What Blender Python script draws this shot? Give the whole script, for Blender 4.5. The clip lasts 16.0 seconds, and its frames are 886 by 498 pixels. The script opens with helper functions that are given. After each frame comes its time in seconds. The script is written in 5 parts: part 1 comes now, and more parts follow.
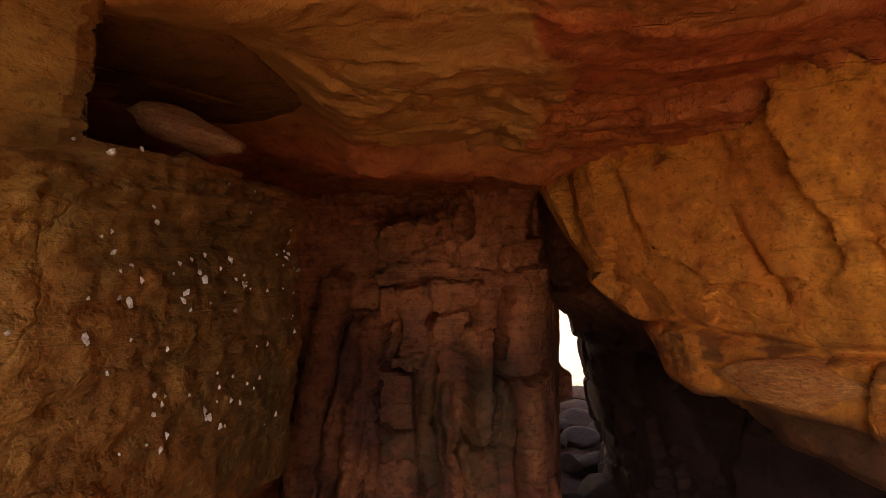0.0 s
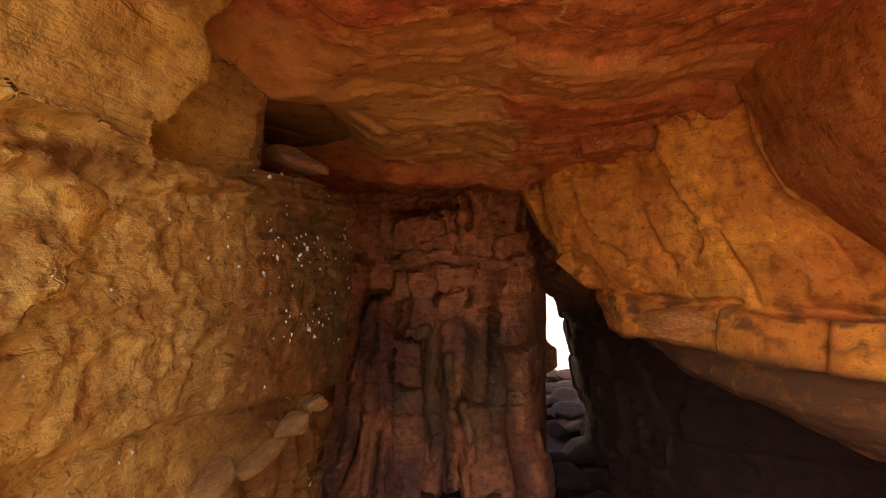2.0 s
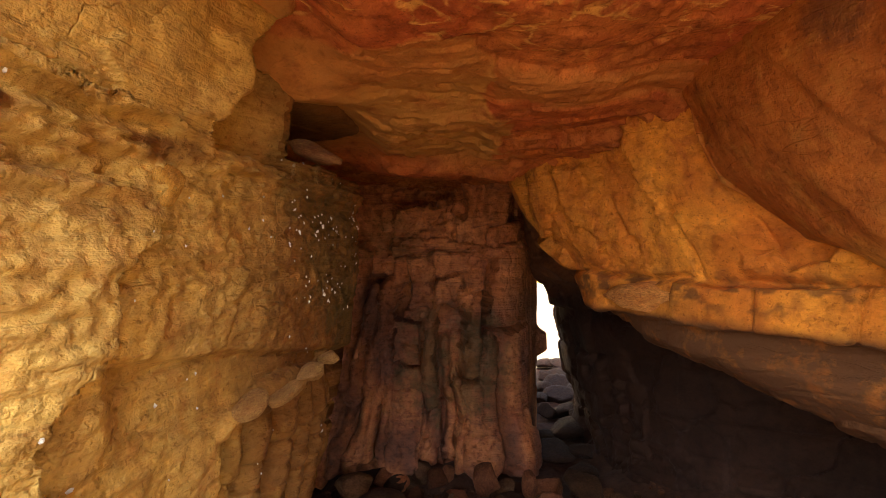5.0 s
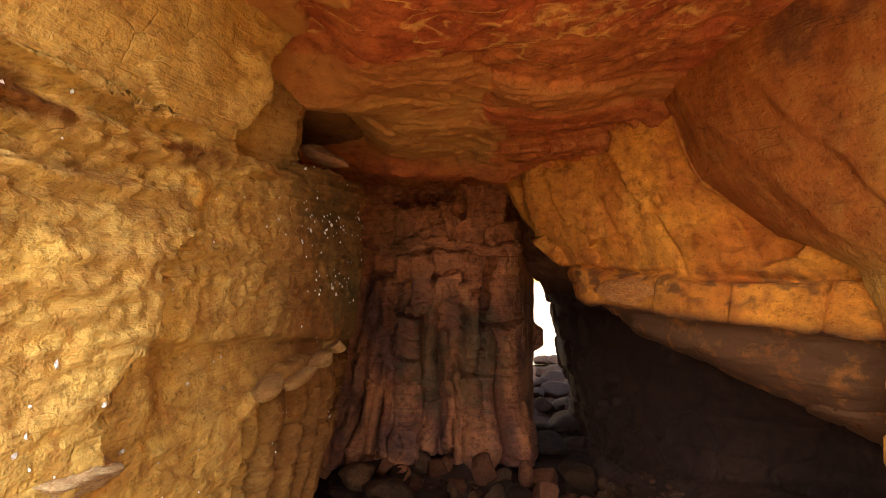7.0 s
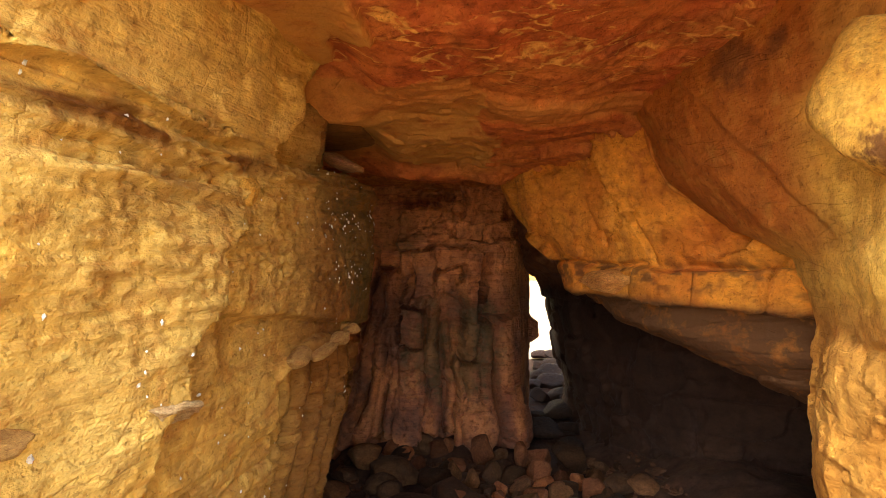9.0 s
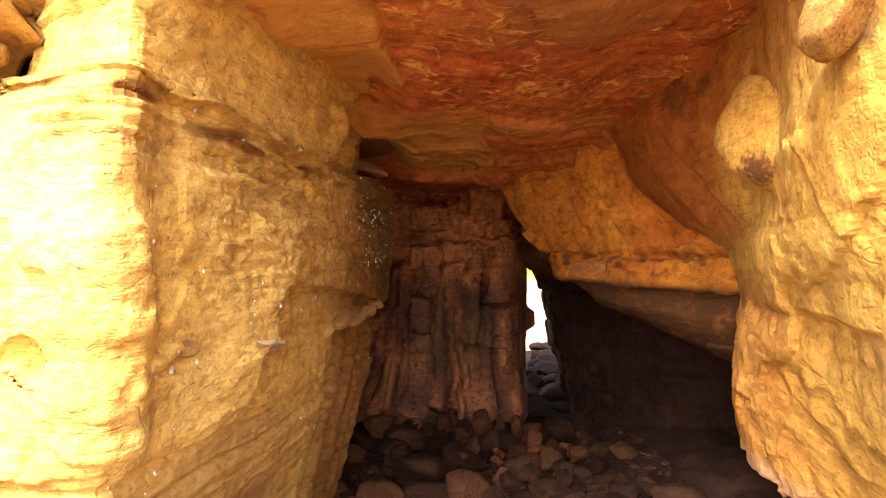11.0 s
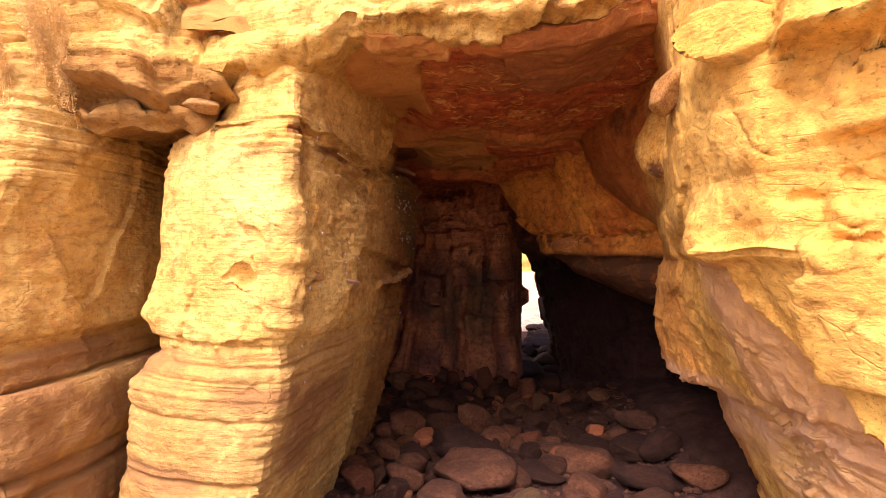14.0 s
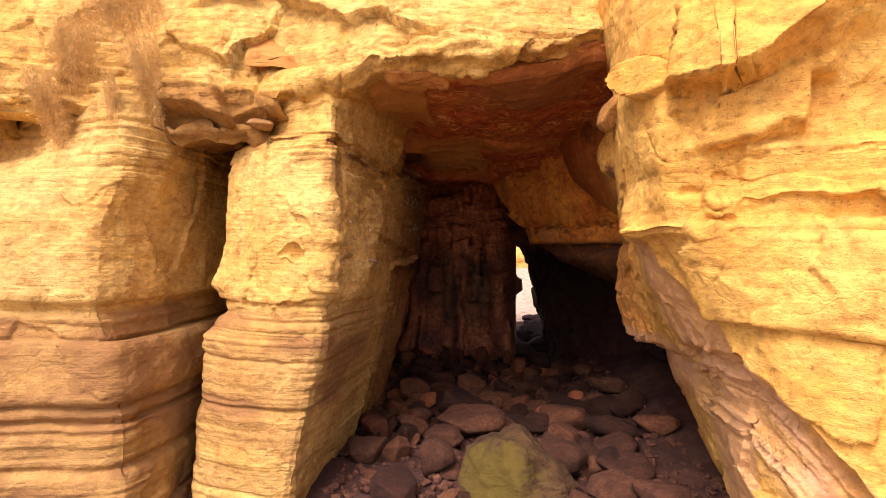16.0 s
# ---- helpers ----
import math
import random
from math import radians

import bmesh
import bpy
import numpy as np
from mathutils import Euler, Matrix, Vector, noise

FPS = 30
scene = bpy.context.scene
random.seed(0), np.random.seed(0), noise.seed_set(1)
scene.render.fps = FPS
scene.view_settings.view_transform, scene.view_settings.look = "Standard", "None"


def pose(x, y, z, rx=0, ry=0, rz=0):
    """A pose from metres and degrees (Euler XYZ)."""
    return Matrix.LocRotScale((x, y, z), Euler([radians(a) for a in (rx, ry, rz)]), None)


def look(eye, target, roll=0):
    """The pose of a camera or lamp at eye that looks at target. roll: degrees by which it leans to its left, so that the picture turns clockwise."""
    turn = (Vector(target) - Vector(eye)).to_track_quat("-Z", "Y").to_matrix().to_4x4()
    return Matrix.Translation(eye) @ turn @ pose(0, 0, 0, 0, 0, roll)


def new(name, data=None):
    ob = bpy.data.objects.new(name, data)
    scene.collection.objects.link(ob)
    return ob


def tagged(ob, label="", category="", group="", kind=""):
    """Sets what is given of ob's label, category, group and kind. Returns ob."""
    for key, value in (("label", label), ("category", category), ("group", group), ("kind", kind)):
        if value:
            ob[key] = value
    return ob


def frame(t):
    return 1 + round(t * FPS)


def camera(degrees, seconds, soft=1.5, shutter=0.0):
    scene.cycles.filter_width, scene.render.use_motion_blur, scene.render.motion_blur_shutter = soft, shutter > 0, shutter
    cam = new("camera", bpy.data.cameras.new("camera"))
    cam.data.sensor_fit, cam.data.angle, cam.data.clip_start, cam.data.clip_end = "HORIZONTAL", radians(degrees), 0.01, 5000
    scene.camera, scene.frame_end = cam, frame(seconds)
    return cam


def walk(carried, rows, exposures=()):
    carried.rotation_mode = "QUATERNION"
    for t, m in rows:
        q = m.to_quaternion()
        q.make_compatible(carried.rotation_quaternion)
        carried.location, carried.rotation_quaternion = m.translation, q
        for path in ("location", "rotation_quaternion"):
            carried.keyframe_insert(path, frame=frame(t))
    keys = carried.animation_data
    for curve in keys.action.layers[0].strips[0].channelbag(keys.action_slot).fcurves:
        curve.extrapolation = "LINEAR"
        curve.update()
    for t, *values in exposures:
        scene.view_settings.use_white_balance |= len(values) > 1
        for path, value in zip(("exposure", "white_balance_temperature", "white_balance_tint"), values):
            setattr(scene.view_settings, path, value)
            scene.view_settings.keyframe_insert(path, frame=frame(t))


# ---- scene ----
cam = camera(78.0, 16.0, soft=0.85)
PATH = [
    (0, (-0.006, 0.036, 4.21), (0.009, 2.035, 4.241), -0.7),
    (0.5, (-0.014, -0.272, 4.19), (0.001, 1.728, 4.223), -0.6),
    (1, (-0.014, -0.641, 4.161), (-0.005, 1.359, 4.189), -0.6),
    (1.5, (-0.018, -1.043, 4.134), (-0.013, 0.957, 4.157), -0.6),
    (2, (-0.022, -1.476, 4.088), (-0.02, 0.523, 4.108), -0.4),
    (2.5, (-0.013, -1.824, 4.045), (-0.014, 0.176, 4.06), -0.2),
    (3, (-0.001, -1.967, 4.015), (-0.001, 0.033, 4.028), -0.1),
    (3.5, (0.018, -2.044, 3.983), (0.017, -0.044, 3.996), -0.1),
    (4, (0.022, -2.092, 3.96), (0.022, -0.092, 3.971), -0.0),
    (6.5, (0.04, -2.417, 3.928), (0.042, -0.417, 3.932), 0.1),
    (7, (0.026, -2.528, 3.918), (0.029, -0.528, 3.923), 0.1),
    (7.5, (0.019, -2.648, 3.911), (0.02, -0.648, 3.916), 0.1),
    (8, (0.011, -2.812, 3.896), (0.014, -0.812, 3.901), 0.1),
    (8.5, (0.009, -3.016, 3.879), (0.011, -1.016, 3.884), 0.1),
    (9, (0.007, -3.258, 3.856), (0.009, -1.258, 3.861), 0.1),
    (11.5, (-0.132, -4.872, 3.693), (-0.138, -2.872, 3.699), 0.7),
    (12, (-0.191, -5.256, 3.645), (-0.197, -3.256, 3.65), 0.5),
    (12.5, (-0.237, -5.647, 3.596), (-0.241, -3.648, 3.598), 0.5),
    (13, (-0.28, -6.043, 3.538), (-0.282, -4.043, 3.542), 0.4),
    (13.5, (-0.294, -6.459, 3.483), (-0.297, -4.459, 3.482), 0.4),
    (14, (-0.306, -6.881, 3.417), (-0.309, -4.881, 3.418), 0.3),
    (14.5, (-0.305, -7.305, 3.365), (-0.311, -5.305, 3.366), 0.3),
    (15, (-0.313, -7.72, 3.308), (-0.321, -5.72, 3.31), 0.2),
    (15.5, (-0.306, -8.139, 3.254), (-0.316, -6.139, 3.256), 0.2),
    (16, (-0.293, -8.561, 3.203), (-0.303, -6.561, 3.205), 0.2),
]
EXPOSURES = [(0.0, 1.50, 6500, 23), (1.5, 1.86, 6500, 24), (3.5, 2.08, 6500, 12), (7.0, 2.16, 6500, 12), (9.0, 2.24, 6500, 3), (11.5, 2.02, 6500, 28), (12.5, 1.55, 6500, 44), (14.0, 1.06, 6500, 46), (16.0, 0.55, 6500, 42)]
walk(cam, [(t, look(eye, target, roll)) for t, eye, target, roll in PATH], EXPOSURES)

# ---- sky and sun ----
world = bpy.data.worlds.new("sky")
scene.world = world
world.use_nodes = True
wn = world.node_tree
sky = wn.nodes.new("ShaderNodeTexSky")
sky.sky_type, sky.sun_disc = "NISHITA", False
SUN_EL, SUN_AZ = 50.0, 206.0
sky.sun_elevation, sky.sun_rotation = radians(SUN_EL), radians(SUN_AZ)
sky.dust_density = 3.0
grey = wn.nodes.new("ShaderNodeRGBToBW")
haze = wn.nodes.new("ShaderNodeMix")
haze.data_type = "RGBA"
haze.inputs[0].default_value = 0.55
wn.links.new(sky.outputs[0], grey.inputs[0])
wn.links.new(sky.outputs[0], haze.inputs[6])
wn.links.new(grey.outputs[0], haze.inputs[7])
wn.links.new(haze.outputs[2], wn.nodes["Background"].inputs[0])
wn.nodes["Background"].inputs[1].default_value = 0.20
sun_data = bpy.data.lights.new("sun", "SUN")
sun_data.energy, sun_data.angle, sun_data.color = 2.3, radians(32), (1.0, 0.96, 0.88)
sun = new("sun", sun_data)
az, el = radians(SUN_AZ), radians(SUN_EL)
sun_dir = Vector((math.sin(az) * math.cos(el), math.cos(az) * math.cos(el), math.sin(el)))
sun.matrix_world = look(sun_dir * 30, (0, 0, 0))


# ---- noise and rock forms ----
def hash3(i, j, k, seed):
    h = (i.astype(np.int64) * 374761393 + j.astype(np.int64) * 668265263 + k.astype(np.int64) * 2147483647 + seed * 974711) & 0xFFFFFFFF
    h = ((h ^ (h >> 13)) * 1274126177) & 0xFFFFFFFF
    h = ((h ^ (h >> 16)) * 2246822519) & 0xFFFFFFFF
    return ((h ^ (h >> 15)) & 0xFFFFFF) / float(0xFFFFFF)


def vnoise(x, y, z, seed=0):
    """Smooth noise in -1..1."""
    x, y, z = np.broadcast_arrays(np.asarray(x, float), y, z)
    i, j, k = np.floor(x), np.floor(y), np.floor(z)
    u, v, w = x - i, y - j, z - k
    u, v, w = [a * a * a * (a * (a * 6 - 15) + 10) for a in (u, v, w)]
    total = 0
    for a in (0, 1):
        for b in (0, 1):
            for c in (0, 1):
                total = total + hash3(i + a, j + b, k + c, seed) * (u if a else 1 - u) * (v if b else 1 - v) * (w if c else 1 - w)
    return total * 2 - 1


def fbm(x, y, z, scale=1.0, octaves=4, seed=0, gain=0.5):
    total, amp, f = 0, 1.0, scale
    for o in range(octaves):
        total = total + amp * vnoise(x * f + 17.3 * o, y * f - 9.1 * o, z * f + 4.7 * o, seed + o)
        amp, f = amp * gain, f * 2.03
    return total


def cells(x, y, z, seed=0):
    """Fractured blocks: a random number for each block and the distance to its joint."""
    x, y, z = np.broadcast_arrays(np.asarray(x, float), y, z)
    w = [0.38 * vnoise(x * 1.7, y * 1.7, z * 1.7, seed + q) + 0.16 * vnoise(x * 5.1, y * 5.1, z * 5.1, seed + q + 3) for q in (5, 6, 7)]
    x, y, z = x + w[0], y + w[1], z + w[2]
    i, j, k = np.floor(x), np.floor(y), np.floor(z)
    f1, f2, ident = np.full(x.shape, 9.0), np.full(x.shape, 9.0), np.zeros(x.shape)
    for a in (-1, 0, 1):
        for b in (-1, 0, 1):
            for c in (-1, 0, 1):
                p, q, r = i + a, j + b, k + c
                d = np.sqrt((p + hash3(p, q, r, seed) - x) ** 2 + (q + hash3(p, q, r, seed + 1) - y) ** 2 + (r + hash3(p, q, r, seed + 2) - z) ** 2)
                nearer = d < f1
                f2 = np.where(nearer, f1, np.minimum(f2, d))
                ident = np.where(nearer, hash3(p, q, r, seed + 3), ident)
                f1 = np.where(nearer, d, f1)
    return ident * 2 - 1, f2 - f1


def facets(x, y, z, seed=0, tilt=0.5, warp=0.12):
    """Broken planes: within each block the surface leans its own way, so that blocks meet in creases and small steps."""
    x, y, z = np.broadcast_arrays(np.asarray(x, float), y, z)
    wx, wy, wz = [warp * (vnoise(x * 1.9, y * 1.9, z * 1.9, seed + q) + 0.5 * vnoise(x * 6, y * 6, z * 6, seed + q + 4)) for q in (11, 12, 13)]
    x, y, z = x + wx, y + wy, z + wz
    i, j, k = np.floor(x), np.floor(y), np.floor(z)
    f1, out = np.full(x.shape, 9.0), np.zeros(x.shape)
    for a in (-1, 0, 1):
        for b in (-1, 0, 1):
            for c in (-1, 0, 1):
                p, q, r = i + a, j + b, k + c
                dx, dy, dz = x - p - hash3(p, q, r, seed), y - q - hash3(p, q, r, seed + 1), z - r - hash3(p, q, r, seed + 2)
                d = dx * dx + dy * dy + dz * dz
                h = [hash3(p, q, r, seed + m) * 2 - 1 for m in (3, 4, 5, 6)]
                nearer = d < f1
                out = np.where(nearer, tilt * (dx * h[0] + dy * h[1] + dz * h[2]) + 0.3 * h[3], out)
                f1 = np.where(nearer, d, f1)
    return out


def smooth(a, b, x):
    t = np.clip((x - a) / (b - a), 0, 1)
    return t * t * (3 - 2 * t)


def hump(x, mid, half):
    """1 at mid, falling smoothly to 0 at mid - half and mid + half."""
    t = np.clip(1 - np.abs((x - mid) / half), 0, 1)
    return t * t * (3 - 2 * t)


def layers(z, seed, low, high, thick, notch=0.5):
    """Bedding: every bed stands out by its own amount (-1..1), rounded, with a notch at its joint."""
    rng = np.random.RandomState(seed)
    n = int((high - low) / thick * 1.6) + 4
    edges = low + np.cumsum(thick * (0.35 + 1.3 * rng.rand(n)))
    out, i = rng.rand(n + 1) * 2 - 1, np.clip(np.searchsorted(edges, z), 1, n - 1)
    a, b = edges[i - 1], edges[i]
    f = np.clip((z - a) / (b - a), 0, 1)
    return out[i] - notch * np.abs(2 * f - 1) ** 7 * 1.6


def ramp(x, *pairs):
    """Smooth steps through (position, value) pairs."""
    xs, vs = zip(*pairs)
    return np.interp(x, xs, vs)


def mesh_from_grid(name, grid, material, wrap=False, caps=True, field=None, tone=None):
    """A mesh from a grid of places (nu, nv, 3). wrap: the first index closes on itself. field: a number for each place, for the material."""
    nu, nv = grid.shape[:2]
    idx = np.arange(nu * nv).reshape(nu, nv)
    a = idx if wrap else idx[:-1]
    b = np.roll(idx, -1, 0) if wrap else idx[1:]
    faces = np.stack([a[:, :-1], b[:, :-1], b[:, 1:], a[:, 1:]], -1).reshape(-1, 4).tolist()
    if wrap and caps:
        faces += [idx[::-1, 0].tolist(), idx[:, -1].tolist()]
    me = bpy.data.meshes.new(name)
    me.from_pydata(grid.reshape(-1, 3).tolist(), [], faces)
    me.polygons.foreach_set("use_smooth", [True] * len(me.polygons))
    if field is not None:
        me.attributes.new("skin", "FLOAT", "POINT").data.foreach_set("value", np.asarray(field, np.float32).ravel())
    if tone is not None:
        me.attributes.new("tone", "FLOAT", "POINT").data.foreach_set("value", np.asarray(tone, np.float32).ravel())
    me.materials.append(material)
    return me


def structure(name, me, label, category):
    return tagged(new(name, me), label, category, kind="structure")


def grid_normals(g, wrap):
    du = np.roll(g, -1, 0) - np.roll(g, 1, 0)
    if not wrap:
        du[0], du[-1] = g[1] - g[0], g[-1] - g[-2]
    dv = np.empty_like(g)
    dv[:, 1:-1], dv[:, 0], dv[:, -1] = g[:, 2:] - g[:, :-2], g[:, 1] - g[:, 0], g[:, -1] - g[:, -2]
    n = np.cross(du, dv)
    return n / np.maximum(np.linalg.norm(n, axis=2), 1e-9)[..., None]


def cut_corners(p, rounds, cut=0.25):
    for _ in range(rounds):
        q = np.roll(p, -1, 0)
        p = np.stack([(1 - cut) * p + cut * q, cut * p + (1 - cut) * q], 1).reshape(-1, p.shape[1])
        cut = 0.25
    return p


def rock_solid(levels, fine, step, form=None, relief=None, rounds=2, coarse=0.3, bend=0.012, cut=0.25):
    """A standing rock. levels: heights with plan points, anticlockwise, the same number at each; it is cut finely between the
    points fine[0] and fine[1]. form(x, y, z, nx, ny) pushes sideways by metres, relief(x, y, z) along the surface's normal."""
    count = len(levels[0][1])
    tags = cut_corners(np.array([[1.0 if fine[0] <= i <= fine[1] else 0.0] for i in range(count)]), rounds, cut)[:, 0]
    loops = [cut_corners(np.array(p, float), rounds, cut) for _, p in levels]
    reach = np.max([np.linalg.norm(np.roll(p, -1, 0) - p, axis=1) for p in loops], 0)
    steps = [max(1, int(r / (step if max(a, b) > 0.3 else coarse))) for r, a, b in zip(reach, tags, np.roll(tags, -1))]
    loops = [np.concatenate([a + (b - a) * np.arange(n)[:, None] / n for a, b, n in zip(p, np.roll(p, -1, 0), steps)]) for p in loops]
    is_fine = np.concatenate([[max(a, b) > 0.3] * n for a, b, n in zip(tags, np.roll(tags, -1), steps)])
    rows = []
    for (z0, _), (z1, _), p, q in zip(levels, levels[1:], loops, loops[1:]):
        far = np.hypot(np.linalg.norm((q - p)[is_fine], axis=1).max(), z1 - z0)
        n = max(1, int(far / step))
        rows += [np.concatenate([p + (q - p) * k / n, np.full((len(p), 1), z0 + (z1 - z0) * k / n)], 1) for k in range(n)]
    rows.append(np.concatenate([loops[-1], np.full((len(loops[-1]), 1), levels[-1][0])], 1))
    g = np.stack(rows, 1)
    g[:, 1:-1] = (g[:, :-2] + 2 * g[:, 1:-1] + g[:, 2:]) / 4
    if form:
        n = grid_normals(g, True)
        flat = n[..., :2] / np.maximum(np.linalg.norm(n[..., :2], axis=2), 1e-6)[..., None]
        d = form(g[..., 0], g[..., 1], g[..., 2], flat[..., 0], flat[..., 1])
        g[..., :2] += flat * d[..., None]
    if relief:
        g += grid_normals(g, True) * (relief(g[..., 0], g[..., 1], g[..., 2]) * is_fine[:, None])[..., None]
    g[..., 2] += bend * fbm(g[..., 0], g[..., 1], g[..., 2], 2.2, 2, 77)
    return g


def lumps(x, y, z, scale, seed):
    """Knobbly, crusty relief, 0..1."""
    return 1 - np.abs(vnoise(x * scale, y * scale, z * scale * 1.3, seed)) * 1.2 - 0.5 * np.abs(vnoise(x * scale * 2.1, y * scale * 2.1, z * scale * 2.6, seed + 1))


def bump_at(a, b, ca, cb, ra, rb):
    """A round boss, 1 at its middle."""
    q = ((a - ca) / ra) ** 2 + ((b - cb) / rb) ** 2
    return np.sqrt(np.clip(1 - q, 0, 1))


# ---- materials ----
def sandstone(name, light, mid, dark, stain, bed=0.5, stain_amount=0.35, rough=0.85, bump=0.5, moss=(), moss_colour=(0.05, 0.06, 0.012), wet=0.0, veins=0.0, scale=1.0, skin=None, tone=None, cracks=0.1, seams=0.12, streaks=0.3, mottle=0.6, flatness=1.3, vary=0.0):
    """Bedded sandstone: grain, blotches, thin dark beds, iron stains, and algae round given places."""
    m = bpy.data.materials.new(name)
    m.use_nodes = True
    nt = m.node_tree
    n, l = nt.nodes, nt.links
    bsdf = n["Principled BSDF"]
    co = n.new("ShaderNodeTexCoord").outputs["Object"]

    def noise_tex(sc, detail=4.0, rough_=0.55, vec=None, distort=0.0):
        t = n.new("ShaderNodeTexNoise")
        t.inputs["Scale"].default_value, t.inputs["Detail"].default_value = sc, detail
        t.inputs["Roughness"].default_value, t.inputs["Distortion"].default_value = rough_, distort
        l.new(vec if vec else co, t.inputs["Vector"])
        return t.outputs["Fac"]

    def mapping(sx, sy, sz):
        t = n.new("ShaderNodeMapping")
        t.inputs["Scale"].default_value = (sx, sy, sz)
        l.new(co, t.inputs["Vector"])
        return t.outputs[0]

    def math_node(op, a, b=None):
        t = n.new("ShaderNodeMath")
        t.operation = op
        for s, v in zip(t.inputs, (a, b)):
            if v is None:
                continue
            if isinstance(v, (int, float)):
                s.default_value = v
            else:
                l.new(v, s)
        return t.outputs[0]

    def ramp_node(fac, lo, hi):
        t = n.new("ShaderNodeMapRange")
        t.interpolation_type = "SMOOTHSTEP"
        t.inputs["From Min"].default_value, t.inputs["From Max"].default_value = lo, hi
        l.new(fac, t.inputs["Value"])
        return t.outputs[0]

    def mix(fac, a, b):
        t = n.new("ShaderNodeMix")
        t.data_type = "RGBA"
        for s, v in ((t.inputs[0], fac), (t.inputs[6], a), (t.inputs[7], b)):
            if isinstance(v, tuple):
                s.default_value = (*v, 1.0) if len(v) == 3 else v
            elif isinstance(v, float):
                s.default_value = v
            else:
                l.new(v, s)
        return t.outputs[2]

    def shade(fac, a, b):
        t = n.new("ShaderNodeMix")
        t.data_type, t.blend_type = "RGBA", "MULTIPLY"
        l.new(fac, t.inputs[0])
        l.new(a, t.inputs[6])
        t.inputs[7].default_value = (*b, 1.0)
        return t.outputs[2]

    big = noise_tex(0.9 * scale, 5.0, 0.6, distort=0.6)
    med = noise_tex(5.0 * scale, 6.0, 0.65)
    grain = noise_tex(70.0, 2.0, 0.5)
    beds = noise_tex(1.0, 5.0, 0.6, mapping(0.5 * scale, 0.5 * scale, 11.0 * scale), 0.15)
    thin = noise_tex(1.0, 3.0, 0.6, mapping(0.9, 0.9, 38.0), 0.1)
    massive = ramp_node(noise_tex(1.0, 2.0, 0.5, mapping(0.35, 0.35, 1.7)), 0.42, 0.6)
    colour = mix(ramp_node(big, 0.35, 0.65), mid, light)
    colour = mix(math_node("MULTIPLY", ramp_node(med, 0.45, 0.75), 0.55), colour, dark)
    colour = mix(math_node("MULTIPLY", math_node("MULTIPLY", ramp_node(beds, 0.53, 0.62), massive), bed), colour, dark)
    colour = mix(math_node("MULTIPLY", math_node("MULTIPLY", ramp_node(thin, 0.56, 0.63), massive), min(1.0, bed * 1.2)), colour, stain)
    patches = noise_tex(1.7 * scale, 6.0, 0.7, distort=1.2)
    colour = mix(math_node("MULTIPLY", ramp_node(patches, 0.55, 0.66), stain_amount), colour, stain)
    colour = mix(math_node("MULTIPLY", ramp_node(grain, 0.5, 0.75), 0.22), colour, dark)
    if veins:
        thread = noise_tex(1.6, 3.0, 0.5, mapping(1.0, 2.0, 1.0), 0.8)
        line = ramp_node(math_node("ABSOLUTE", math_node("SUBTRACT", thread, 0.5)), 0.03, 0.004)
        where = n.new("ShaderNodeAttribute")
        where.attribute_name = "tone"
        line = math_node("MULTIPLY", line, where.outputs["Fac"])
        colour = mix(math_node("MULTIPLY", math_node("MULTIPLY", line, ramp_node(med, 0.40, 0.56)), veins), colour, (0.75, 0.38, 0.09))
    run = noise_tex(1.0, 4.0, 0.6, mapping(4.0 * scale, 4.0 * scale, 0.45 * scale), 0.3)
    colour = mix(math_node("MULTIPLY", ramp_node(run, 0.55, 0.68), streaks), colour, dark)
    colour = mix(math_node("MULTIPLY", ramp_node(run, 0.42, 0.30), streaks * 0.8), colour, tuple(min(0.85, c * 1.15 + 0.03) for c in light))
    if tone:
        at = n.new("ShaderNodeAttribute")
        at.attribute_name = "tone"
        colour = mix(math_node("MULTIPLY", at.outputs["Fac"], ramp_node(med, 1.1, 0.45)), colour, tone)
    fine = noise_tex(1.0, 4.0, 0.62, mapping(9.0 * scale ** 0.5, 9.0 * scale ** 0.5, 9.0 * flatness * scale ** 0.5), 0.12)
    clots = noise_tex(1.0, 5.0, 0.65, mapping(2.4 * scale, 2.4 * scale, 2.4 * flatness ** 0.7 * scale), 0.4)
    colour = shade(math_node("MULTIPLY", ramp_node(clots, 0.50, 0.68), 0.55), colour, (0.60, 0.52, 0.46))
    colour = shade(math_node("MULTIPLY", ramp_node(clots, 0.47, 0.32), 0.65), colour, (1.18, 1.20, 1.15))
    colour = shade(math_node("MULTIPLY", ramp_node(fine, 0.50, 0.68), mottle), colour, (0.55, 0.50, 0.46))
    pits = noise_tex(30.0 * scale ** 0.5, 2.0, 0.6)
    colour = shade(math_node("MULTIPLY", ramp_node(pits, 0.60, 0.70), 0.6), colour, (0.45, 0.40, 0.36))
    colour = shade(math_node("MULTIPLY", ramp_node(fine, 0.46, 0.33), 0.7), colour, (1.22, 1.25, 1.2))
    vor = n.new("ShaderNodeTexVoronoi")
    vor.feature = "DISTANCE_TO_EDGE"
    vor.inputs["Scale"].default_value = 0.75 * scale
    warp = n.new("ShaderNodeVectorMath")
    warp.operation = "MULTIPLY_ADD"
    wt = n.new("ShaderNodeTexNoise")
    wt.inputs["Scale"].default_value, wt.inputs["Detail"].default_value = 2.5 * scale, 5.0
    l.new(co, wt.inputs["Vector"])
    l.new(wt.outputs["Color"], warp.inputs[0])
    warp.inputs[1].default_value = (0.7, 0.7, 0.7)
